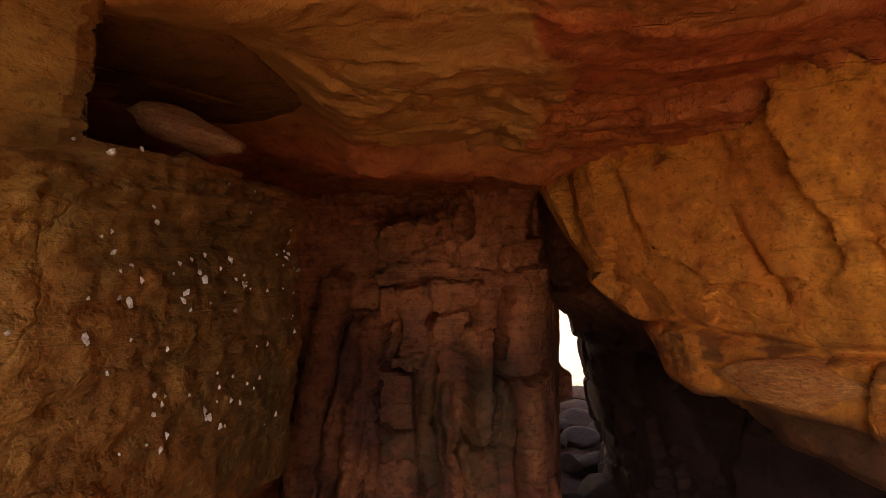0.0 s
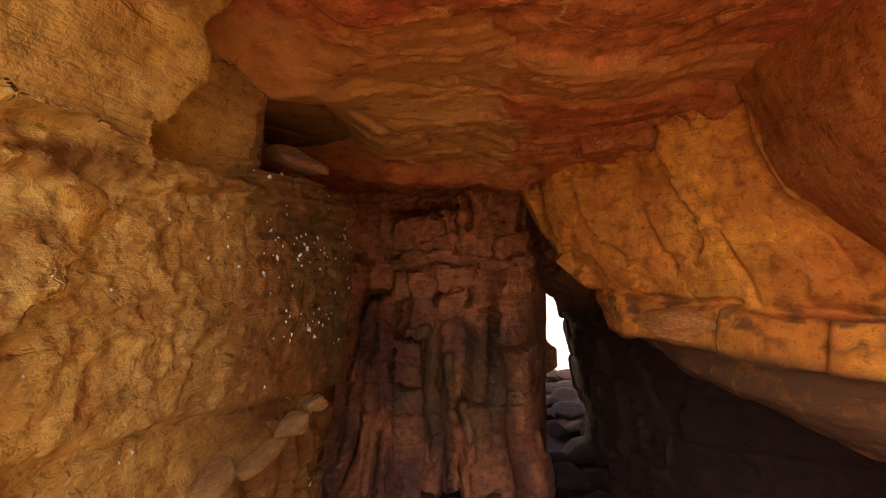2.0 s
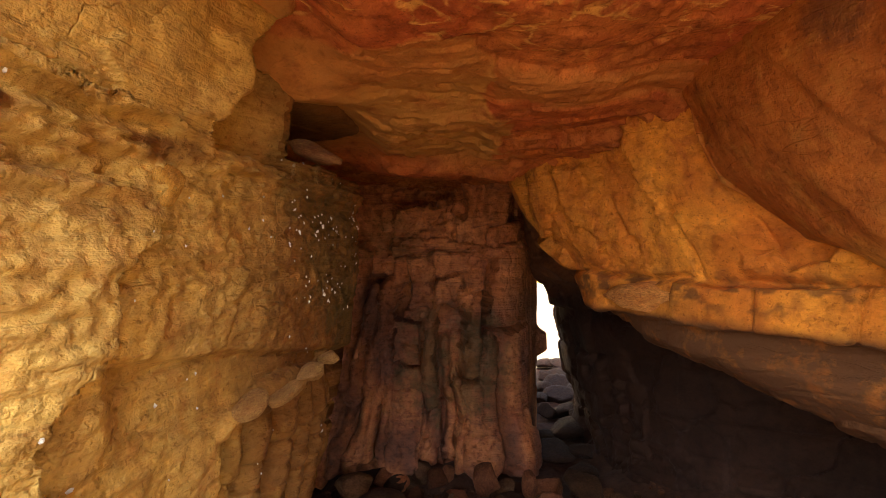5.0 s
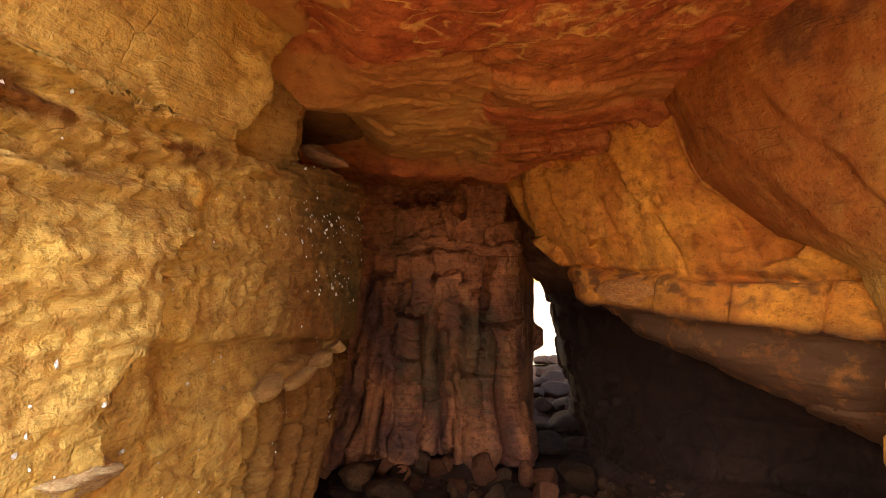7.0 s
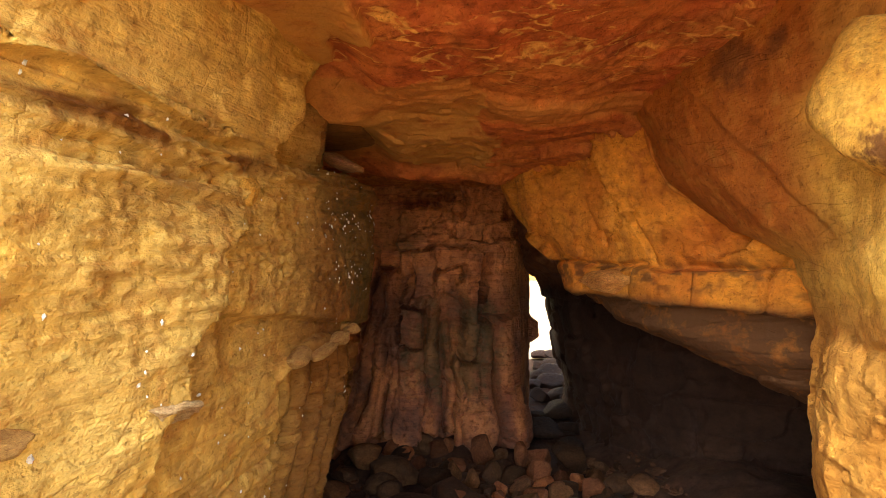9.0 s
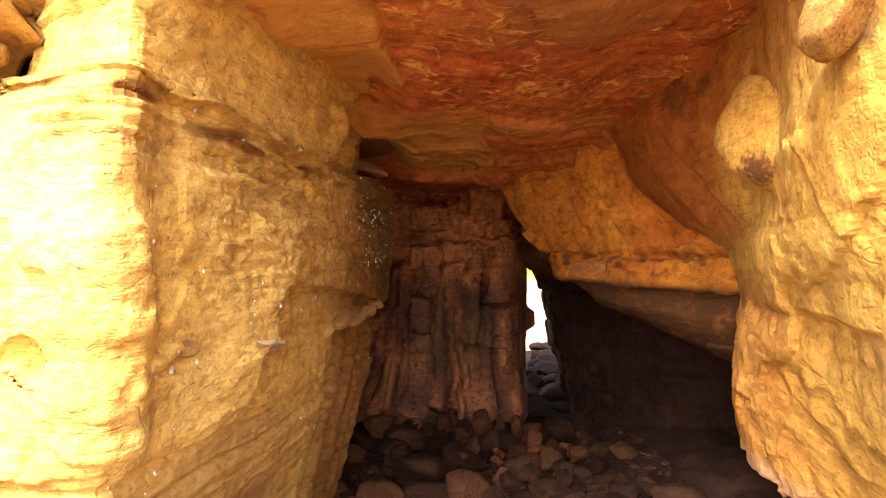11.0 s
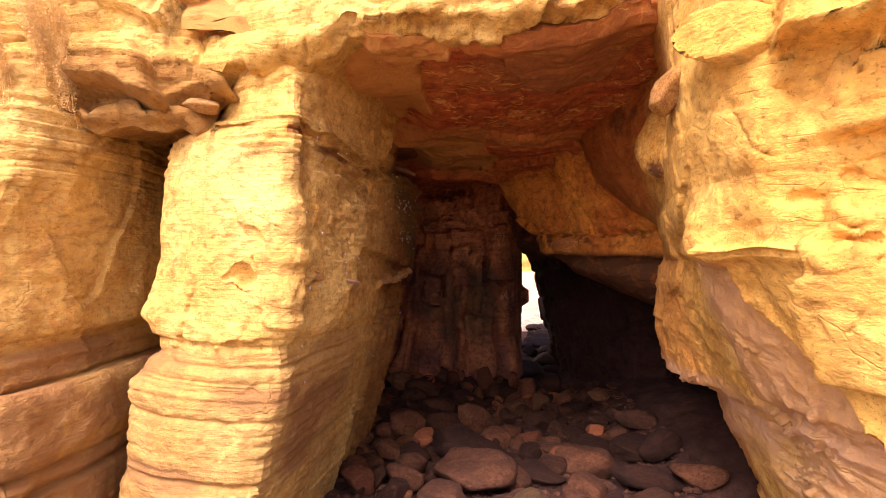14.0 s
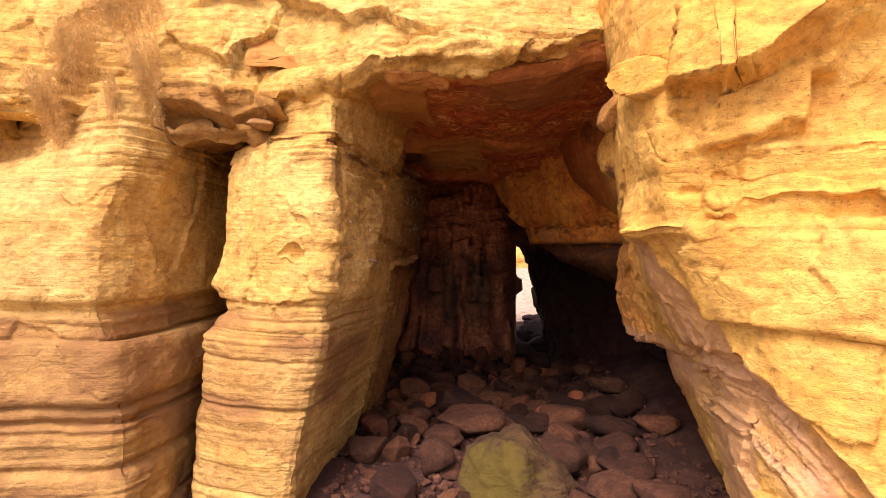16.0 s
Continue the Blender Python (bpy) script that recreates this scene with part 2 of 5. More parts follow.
    l.new(mapping(1.0, 0.8, 1.5), warp.inputs[2])
    l.new(warp.outputs[0], vor.inputs["Vector"])
    crack = math_node("MULTIPLY", ramp_node(vor.outputs["Distance"], 0.014, 0.0), ramp_node(big, 0.42, 0.6))
    colour = mix(math_node("MULTIPLY", crack, cracks), colour, tuple(c * 0.35 for c in dark))
    bent = noise_tex(1.0, 4.0, 0.5, mapping(0.4 * scale, 0.4 * scale, 2.2 * scale), 0.25)
    split = ramp_node(math_node("ABSOLUTE", math_node("SUBTRACT", bent, 0.5)), 0.006, 0.001)
    gate = ramp_node(noise_tex(1.3 * scale, 3.0, 0.6), 0.45, 0.58)
    seam = math_node("MULTIPLY", math_node("MULTIPLY", split, gate), seams)
    colour = mix(seam, colour, tuple(c * 0.3 for c in dark))
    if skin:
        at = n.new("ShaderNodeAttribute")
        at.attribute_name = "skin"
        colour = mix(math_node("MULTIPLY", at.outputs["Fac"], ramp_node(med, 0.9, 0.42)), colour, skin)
    if vary:
        own = n.new("ShaderNodeObjectInfo").outputs["Random"]
        colour = shade(math_node("MULTIPLY", ramp_node(own, 0.25, 1.0), vary), colour, (0.32, 0.28, 0.26))
        colour = shade(math_node("MULTIPLY", ramp_node(own, 0.35, 0.0), vary), colour, (1.7, 1.6, 1.4))
    rough_in = math_node("ADD", rough - wet, math_node("MULTIPLY", med, 0.25))
    for (mx, my, mz), radius, amount in moss:
        v = n.new("ShaderNodeVectorMath")
        v.operation = "DISTANCE"
        l.new(co, v.inputs[0])
        v.inputs[1].default_value = (mx, my, mz)
        field = math_node("ADD", math_node("DIVIDE", v.outputs["Value"], radius), math_node("MULTIPLY", math_node("SUBTRACT", med, 0.5), 1.6))
        mask = math_node("MULTIPLY", ramp_node(field, 1.0, 0.45), amount)
        colour = mix(mask, colour, moss_colour)
    l.new(colour, bsdf.inputs["Base Color"])
    l.new(rough_in, bsdf.inputs["Roughness"])
    bsdf.inputs["Specular IOR Level"].default_value = 0.25 + wet
    height = math_node("ADD", math_node("MULTIPLY", med, 0.6), math_node("ADD", math_node("MULTIPLY", beds, 0.5 * min(1.0, bed * 4)), math_node("MULTIPLY", grain, 0.10)))
    height = math_node("ADD", height, math_node("ADD", math_node("MULTIPLY", fine, 0.6), math_node("MULTIPLY", thin, 0.3 * min(1.0, bed * 2))))
    height = math_node("SUBTRACT", height, math_node("ADD", math_node("MULTIPLY", crack, cracks), math_node("MULTIPLY", seam, 0.6)))
    bn = n.new("ShaderNodeBump")
    bn.inputs["Strength"].default_value, bn.inputs["Distance"].default_value = bump, 0.045
    l.new(height, bn.inputs["Height"])
    l.new(bn.outputs[0], bsdf.inputs["Normal"])
    return m


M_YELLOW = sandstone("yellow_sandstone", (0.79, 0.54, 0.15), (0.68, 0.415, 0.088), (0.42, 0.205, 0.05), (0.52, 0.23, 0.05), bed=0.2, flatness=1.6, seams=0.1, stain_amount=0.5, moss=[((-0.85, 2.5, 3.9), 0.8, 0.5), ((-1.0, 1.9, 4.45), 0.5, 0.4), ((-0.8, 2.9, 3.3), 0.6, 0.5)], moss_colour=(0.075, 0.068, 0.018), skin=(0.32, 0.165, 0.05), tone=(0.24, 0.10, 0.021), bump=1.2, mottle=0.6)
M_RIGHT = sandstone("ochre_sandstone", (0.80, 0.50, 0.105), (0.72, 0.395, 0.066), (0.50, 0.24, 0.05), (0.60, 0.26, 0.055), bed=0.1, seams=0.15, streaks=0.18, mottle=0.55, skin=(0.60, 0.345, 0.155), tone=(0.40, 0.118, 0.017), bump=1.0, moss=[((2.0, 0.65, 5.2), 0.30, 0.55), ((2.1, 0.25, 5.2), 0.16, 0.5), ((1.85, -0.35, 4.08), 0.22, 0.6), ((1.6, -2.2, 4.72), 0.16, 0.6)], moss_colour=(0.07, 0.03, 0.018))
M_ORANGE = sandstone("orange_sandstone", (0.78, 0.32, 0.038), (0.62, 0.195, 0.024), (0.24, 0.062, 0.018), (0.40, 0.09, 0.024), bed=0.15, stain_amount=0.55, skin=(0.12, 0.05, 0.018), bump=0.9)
# The moss entry here is a brown patch that darkens the roof's front.
M_CEILING = sandstone("red_sandstone", (0.60, 0.20, 0.045), (0.50, 0.115, 0.030), (0.18, 0.045, 0.016), (0.28, 0.06, 0.02), bed=0.0, veins=0.95, stain_amount=0.6, skin=(0.56, 0.27, 0.06), bump=1.0, moss=[((0.9, -1.0, 5.4), 1.2, 0.55)], moss_colour=(0.20, 0.085, 0.035))
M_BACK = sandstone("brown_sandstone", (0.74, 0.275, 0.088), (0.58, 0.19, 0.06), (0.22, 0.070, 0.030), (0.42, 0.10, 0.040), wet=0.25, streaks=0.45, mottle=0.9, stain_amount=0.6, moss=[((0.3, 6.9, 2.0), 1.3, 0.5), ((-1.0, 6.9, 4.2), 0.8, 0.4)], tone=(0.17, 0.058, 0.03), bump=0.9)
M_FLOOR = sandstone("dark_shingle", (0.09, 0.040, 0.022), (0.058, 0.026, 0.015), (0.034, 0.016, 0.011), (0.06, 0.024, 0.016), bed=0.0, wet=0.05)
# Base colour taken down to near black for the hollow's shade.
M_SLOT = sandstone("shaded_slot_rock", (0.05, 0.018, 0.008), (0.032, 0.0115, 0.0055), (0.014, 0.0055, 0.003), (0.028, 0.009, 0.0045), bed=0.0, wet=0.1, tone=(0.24, 0.09, 0.035))
M_SHORE = sandstone("pale_shore", (0.62, 0.5, 0.34), (0.55, 0.43, 0.28), (0.4, 0.3, 0.18), (0.4, 0.28, 0.16), bed=0.0)
M_BOUNCE = sandstone("bounce_sand", (0.36, 0.26, 0.16), (0.30, 0.21, 0.13), (0.18, 0.12, 0.07), (0.20, 0.13, 0.08), bed=0.0)
M_STONES = [
    sandstone("pink_boulder", (0.30, 0.11, 0.045), (0.21, 0.072, 0.032), (0.12, 0.042, 0.024), (0.22, 0.075, 0.04), bed=0.1, bump=0.6, scale=2.5, vary=0.9),
    sandstone("brown_boulder", (0.14, 0.066, 0.029), (0.09, 0.04, 0.019), (0.036, 0.015, 0.007), (0.07, 0.026, 0.010), bed=0.15, bump=0.6, scale=2.0, vary=0.9),
    sandstone("dark_boulder", (0.14, 0.058, 0.024), (0.08, 0.033, 0.014), (0.03, 0.012, 0.006), (0.06, 0.023, 0.010), bed=0.1, bump=0.7, wet=0.06, scale=2.0, vary=0.9),
    sandstone("wet_black_stone", (0.05, 0.022, 0.010), (0.032, 0.014, 0.007), (0.016, 0.008, 0.005), (0.028, 0.013, 0.008), bed=0.0, bump=0.9, wet=0.10, scale=2.0),
]
M_SHINGLE = sandstone("loose_shingle", (0.16, 0.07, 0.035), (0.085, 0.038, 0.02), (0.03, 0.014, 0.009), (0.12, 0.045, 0.025), bed=0.0, bump=0.5, scale=3.0)
M_MOSSY = sandstone("mossy_boulder", (0.12, 0.07, 0.024), (0.08, 0.045, 0.016), (0.035, 0.018, 0.009), (0.06, 0.026, 0.013), bed=0.1, bump=1.1, mottle=0.9, moss=[((-0.45, -0.35, 0.2), 0.9, 0.75)], moss_colour=(0.115, 0.088, 0.010), scale=1.0)
M_LEDGE = sandstone("ledge_sandstone", (0.78, 0.36, 0.09), (0.62, 0.24, 0.055), (0.24, 0.08, 0.03), (0.36, 0.12, 0.045), bed=0.0, streaks=0.0, stain_amount=0.7, bump=0.8, scale=2.0)
M_BULB = sandstone("bulb_sandstone", (0.80, 0.46, 0.085), (0.70, 0.35, 0.05), (0.42, 0.18, 0.04), (0.52, 0.22, 0.045), bed=0.0, seams=0.0, bump=0.7, moss=[((-0.8, -0.4, -0.6), 0.6, 0.9)], moss_colour=(0.10, 0.03, 0.012), scale=1.5)
M_KNOB = sandstone("knob_sandstone", (0.66, 0.36, 0.075), (0.48, 0.22, 0.05), (0.20, 0.075, 0.03), (0.26, 0.10, 0.04), bed=0.0, seams=0.0, stain_amount=0.9, bump=0.9, scale=2.5)
M_ROLL = sandstone("rolled_sandstone", (0.58, 0.34, 0.10), (0.44, 0.23, 0.07), (0.24, 0.11, 0.04), (0.3, 0.12, 0.05), bed=0.0, bump=0.7, scale=2.0)
M_FLECK = sandstone("white_fleck", (0.85, 0.83, 0.78), (0.8, 0.78, 0.72), (0.6, 0.57, 0.5), (0.7, 0.65, 0.55), bed=0.0, scale=8)
M_PALE = sandstone("pale_stone", (0.72, 0.54, 0.30), (0.62, 0.42, 0.20), (0.38, 0.22, 0.10), (0.5, 0.3, 0.14), bed=0.1, bump=0.6, scale=3)
M_SLAB = sandstone("wedged_slab", (0.42, 0.22, 0.08), (0.30, 0.13, 0.055), (0.16, 0.06, 0.03), (0.22, 0.08, 0.04), bed=0.3, bump=0.6, scale=3)
M_PLANT = sandstone("dry_plant", (0.88, 0.63, 0.24), (0.82, 0.54, 0.18), (0.62, 0.37, 0.11), (0.66, 0.44, 0.15), bed=0.0, scale=6)


# ---- left pillar and inner wall ----
def pillar_form(x, y, z, nx, ny):
    inner = smooth(-1.7, -1.3, y) * (x > -2.6) * (ny < 0.7)
    front = 1 - smooth(-1.65, -1.4, y)
    d = 0.05 * fbm(x, y, z, 0.8, 2, 31) * (1 - 0.5 * inner)
    # the niche under the roof, and the smooth panel behind the flake
    d -= 1.3 * smooth(4.6, 4.66, z) * smooth(5.12, 5.04, z) * smooth(1.72, 1.78, y) * (x > -2.6)
    edge = ramp(z, (4.48, 0.80), (4.54, 0.78), (4.62, 0.74), (4.77, 0.89), (4.9, 0.96), (5.0, 1.0), (5.06, 0.92), (5.2, 1.02), (5.34, 1.13), (5.5, 1.40)) + 0.04 * vnoise(z * 9, 0, 0, 4)
    d -= 0.42 * smooth(4.50, 4.53, z) * smooth(edge, edge + 0.02, y) * np.clip((1.76 - y) / (1.76 - edge), 0, 1) ** 0.8 * inner
    d += 0.09 * smooth(edge - 0.30, edge - 0.02, y) * smooth(edge + 0.02, edge - 0.01, y) * smooth(4.5, 4.75, z) * inner
    # the overhang of the smooth top over the knobbly band
    brink = 4.56 - 0.06 * y + 0.03 * vnoise(y * 2.4, 0, 0, 24) + 0.012 * vnoise(y * 9, 0, 0, 25)
    d -= 0.07 * smooth(brink + 0.012, brink - 0.012, z) * smooth(brink - 0.6, brink - 0.1, z) * inner * (1 - smooth(0.4, 1.0, y))
    d += 0.03 * np.exp(-((z - brink - 0.015) / 0.018) ** 2) * inner * smooth(0.9, 0.4, y)
    # slab that stands proud above the ledge, with its curved edge
    rim = ramp(z, (2.4, -0.62), (2.6, -0.53), (2.93, -0.46), (3.04, -0.24), (3.24, -0.29), (3.39, -0.18), (3.54, 0.03), (3.81, 0.08), (4.07, 0.42)) + 0.03 * vnoise(z * 7, 0, 0, 26) + 0.015 * vnoise(z * 21, 0, 0, 27)
    d += 0.10 * smooth(rim + 0.015, rim - 0.01, y) * smooth(rim - 0.9, rim - 0.05, y) * smooth(2.3, 2.8, z) * smooth(4.25, 3.9, z) * inner
    # ledge line that dips inwards, and the columns under the rolled lip
    dip = 3.47 - 0.14 * y
    d -= 0.10 * smooth(dip + 0.03, dip - 0.02, z) * smooth(dip - 0.7, dip - 0.05, z) * inner * smooth(0.0, 0.3, y)
    lip = 2.93 + 0.05 * (y - 1.0) + 0.02 * np.sin(y * 5)
    hollow = smooth(lip, lip - 0.06, z) * smooth(1.0, 1.12, y) * inner
    flute = np.abs(np.sin(8.0 * (y + 0.06 * np.sin(z * 1.3) + 0.05 * np.sin(y * 5)) + 0.4))
    d -= hollow * (0.09 + 0.30 * (1 - flute) ** 1.3)
    d += 0.07 * bump_at(y, z, 1.75, lip + 0.03, 0.62, 0.06) * inner
    d += 0.08 * bump_at(y, z, 1.12, lip - 0.03, 0.16, 0.10) * inner + 0.08 * bump_at(y, z, 2.45, lip + 0.06, 0.16, 0.07) * inner
    # small ledge knobs
    d += 0.09 * bump_at(y, z, -1.45, 3.08, 0.1, 0.05) * inner + 0.07 * bump_at(y, z, -1.32, 3.13, 0.09, 0.05) * inner
    d += 0.05 * bump_at(y, z, 0.47, 4.28, 0.06, 0.11) * inner
    # the face's chipped hollow, and the smooth plate with its broken foot
    wob = 0.06 * vnoise(x * 4, 0 * x, z * 4, 14) + 0.03 * vnoise(x * 11, 0 * x, z * 11, 15)
    d -= 0.11 * bump_at(x + wob, z + wob, -2.2, 3.12, 0.17, 0.10) * front
    plate = smooth(-0.02, 0.02, x + 2.05 + 0.25 * (z - 3.3) + 2 * wob) * smooth(2.66, 2.70, z + wob) * smooth(4.0, 3.6, z)
    d += 0.045 * plate * front
    d += 0.05 * smooth(2.50, 2.54, z + wob) * smooth(4.3, 3.2, z) * front
    # the uneven front corner
    d += (0.06 * vnoise(z * 1.6, 0 * z, 0 * z, 33) + 0.025 * vnoise(z * 6.0, x * 4, 0 * z, 34)) * hump(y, -1.72, 0.35) * smooth(-2.3, -1.8, x)
    # left shard with its upright groove
    groove = -2.92 + 0.08 * np.sin(z * 2.2)
    d -= 0.14 * np.exp(-((x - groove) / 0.04) ** 2) * smooth(2.9, 3.3, z) * smooth(4.6, 4.4, z) * front
    d -= 0.10 * smooth(groove + 0.02, groove - 0.02, x) * smooth(3.3, 3.5, z) * front
    return d


def pillar_relief(x, y, z):
    zz = z + 0.035 * fbm(x, y, 0, 0.7, 2, 5) + 0.02 * x
    low, top = smooth(2.5, 2.35, zz), hump(zz, 4.4, 0.42)
    foot = smooth(1.25, 1.1, zz)
    patch = 0.35 + 0.65 * smooth(-0.35, 0.35, vnoise(x * 0.9, y * 0.9, z * 1.6, 18))
    d = layers(zz, 11, -1, 7, 0.34) * (0.006 + 0.050 * low * (1 - 0.6 * foot) + 0.012 * top) * patch
    d += layers(zz, 12, -1, 7, 0.075) * (0.002 + 0.018 * low + 0.042 * top * smooth(-2.75, -2.3, x)) * (0.4 + 0.6 * smooth(-0.3, 0.3, vnoise(x * 1.2, y * 1.2, z * 2.5, 8)))
    d -= 0.06 * np.exp(-((zz - 1.12) / 0.02) ** 2) + 0.04 * np.exp(-((zz - 2.42) / 0.025) ** 2) + 0.03 * np.exp(-((zz - 2.08) / 0.02) ** 2)
    inside = smooth(-1.3, -0.7, y) * smooth(4.62, 4.45, z)
    rough = inside * (0.25 + 0.55 * smooth(3.2, 3.7, z)) * (0.5 + 0.5 * smooth(-0.4, 0.4, vnoise(x * 0.8, y * 0.8, z * 0.8, 9)))
    deep = smooth(0.8, 1.9, y)
    d += 0.07 * rough * deep * (lumps(x, y * 0.7, z * 1.3, 9.0, 81) - 0.4) + 0.045 * rough * deep * lumps(x, y * 0.8, z, 21, 84)
    # flat, broken beds towards the mouth, dying out inwards
    outer = (1 - deep) * inside
    sag = z + 0.03 * vnoise(y * 1.3, 0 * z, 0 * z, 85) + 0.015 * vnoise(y * 5, z * 3, 0 * z, 86)
    gaps = smooth(-0.25, 0.3, vnoise(x, y * 1.6, z * 4.0, 87))
    crust = smooth(4.62, 4.45, z) * smooth(3.3, 3.9, z)
    d += outer * (layers(sag, 88, -1, 7, 0.085) * (0.014 + 0.036 * hump(z, 4.25, 0.5)) * (0.35 + 0.65 * gaps) + (0.008 + 0.010 * crust) * fbm(x, y * 1.1, z * 2.0, 10.0, 3, 89, 0.6))
    d += outer * crust * (0.010 * facets(x * 5, y * 5.0, z * 8.0, 90, 1.0) + 0.012 * fbm(x, y, z * 1.5, 14.0, 3, 91))
    d -= outer * 0.05 * np.exp(-((sag - 4.53 + 0.03 * y) / 0.03) ** 2) * smooth(0.6, 0.0, y)
    d += 0.035 * facets(x * 1.1, y * 0.7, z * 1.2 + 3, 21, 0.9) * (1 - 0.5 * inside) + 0.012 * facets(x * 3, y * 1.6, z * 4, 22, 0.8) * (1 - 0.5 * inside)
    d = d * (1 - 0.9 * np.exp(-((x + 2.65) / 0.25) ** 2 - ((z - 4.4) / 0.22) ** 2) * (y < -1.0))
    return d + (0.03 - 0.018 * inside) * fbm(x, y * 0.6, z, 0.9, 2, 32) + 0.012 * fbm(x, y * 0.5, z, 6.0, 4, 37)


def pillar_level(z, *pts):
    return (z, [(-3.2, 1.5), *pts, (pts[-1][0] - 0.12, 3.42), (-1.9, 3.7), (-2.2, 5.0), (-2.3, 8.5), (-6.0, 8.5), (-6.0, 1.5)])


PILLAR = [
    pillar_level(-0.3, (-3.68, -0.9), (-3.6, -1.55), (-2.95, -1.9), (-2.26, -1.95), (-2.18, -1.4), (-2.05, -0.3), (-1.98, 0.6), (-1.8, 2.0), (-1.65, 2.9)),
    pillar_level(1.08, (-3.68, -0.9), (-3.62, -1.42), (-2.7, -1.82), (-1.97, -1.88), (-1.93, -1.35), (-1.78, -0.3), (-1.66, 0.6), (-1.38, 2.0), (-1.2, 2.9)),
    pillar_level(2.05, (-3.56, -0.9), (-3.52, -1.4), (-2.65, -1.77), (-1.83, -1.8), (-1.78, -1.35), (-1.55, -0.3), (-1.42, 0.6), (-1.15, 2.0), (-0.98, 2.93)),
    pillar_level(2.36, (-3.3, -0.9), (-3.16, -1.4), (-2.58, -1.75), (-1.80, -1.8), (-1.75, -1.37), (-1.51, -0.3), (-1.38, 0.6), (-1.1, 2.0), (-0.93, 2.95)),
    pillar_level(2.62, (-3.38, -0.9), (-3.30, -1.35), (-2.54, -1.74), (-1.78, -1.8), (-1.71, -1.38), (-1.46, -0.29), (-1.34, 0.6), (-1.05, 2.0), (-0.88, 2.96)),
    pillar_level(2.72, (-3.46, -0.9), (-3.42, -1.32), (-2.52, -1.73), (-1.77, -1.8), (-1.70, -1.39), (-1.45, -0.29), (-1.33, 0.6), (-1.04, 2.0), (-0.87, 2.96)),
    pillar_level(2.95, (-3.40, -0.9), (-3.34, -1.32), (-2.5, -1.72), (-1.76, -1.8), (-1.68, -1.4), (-1.43, -0.28), (-1.3, 0.6), (-1.0, 2.0), (-0.84, 2.97)),
    pillar_level(4.3, (-3.36, -0.9), (-3.28, -1.22), (-2.4, -1.62), (-1.70, -1.82), (-1.62, -1.4), (-1.43, -0.28), (-1.27, 0.6), (-0.98, 2.0), (-0.77, 3.05)),
    pillar_level(4.55, (-3.3, -0.9), (-3.2, -1.2), (-2.38, -1.58), (-1.71, -1.78), (-1.61, -1.37), (-1.41, -0.28), (-1.26, 0.6), (-0.97, 2.0), (-0.76, 3.05)),
    pillar_level(4.75, (-2.9, -0.9), (-2.6, -1.3), (-2.25, -1.54), (-1.72, -1.74), (-1.6, -1.35), (-1.4, -0.28), (-1.24, 0.6), (-0.95, 2.0), (-0.75, 3.05)),
    pillar_level(5.25, (-2.6, -0.9), (-2.42, -1.35), (-2.2, -1.5), (-1.8, -1.62), (-1.5, -1.3), (-1.27, -0.3), (-1.12, 0.6), (-0.9, 2.0), (-0.75, 3.05)),
    pillar_level(5.9, (-2.6, -0.9), (-2.4, -1.2), (-2.2, -1.4), (-1.8, -1.5), (-1.3, -1.2), (-1.0, -0.3), (-0.9, 0.6), (-0.8, 2.0), (-0.75, 3.05)),
]
g = rock_solid(PILLAR, (1, 12), 0.017, pillar_form, pillar_relief, cut=0.22)
PILLAR_GRID = g
zz = g[..., 2] + 0.035 * fbm(g[..., 0], g[..., 1], 0, 0.7, 2, 5)
skin = 1.25 * smooth(2.5, 2.35, zz) * (0.45 + 0.55 * smooth(0.95, 1.15, zz)) * (0.45 + 0.55 * smooth(-0.2, 0.5, vnoise(g[..., 0], g[..., 1], zz * 3.5, 3)))
# Niche shade painted dark, wall darker inwards, uneven blotches and a dark bed.
shade_stain = 1.0 * (g[..., 1] > 1.70) * (g[..., 2] > 4.57) + smooth(0.6, 2.3, g[..., 1] + 0.4 * vnoise(g[..., 0], g[..., 1] * 1.3, g[..., 2] * 1.3, 6)) * 0.92 + 0.5 * smooth(0.25, 0.6, fbm(g[..., 0], g[..., 1], g[..., 2] * 2.0, 1.3, 3, 96)) * hump(g[..., 2], 4.3, 0.45) + 0.12 * smooth(-1.2, 0.0, g[..., 1])
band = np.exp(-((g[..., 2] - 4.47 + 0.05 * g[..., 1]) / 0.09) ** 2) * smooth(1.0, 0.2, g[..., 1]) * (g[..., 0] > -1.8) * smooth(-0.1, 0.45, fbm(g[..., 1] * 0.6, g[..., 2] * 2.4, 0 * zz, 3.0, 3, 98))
shade_stain = shade_stain + 1.2 * band
skin = skin * (1 - 0.85 * smooth(-0.2, 0.7, g[..., 1]))
me = mesh_from_grid("wall_west", g, M_YELLOW, wrap=True, field=skin, tone=shade_stain)
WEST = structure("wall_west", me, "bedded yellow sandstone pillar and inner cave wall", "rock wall")


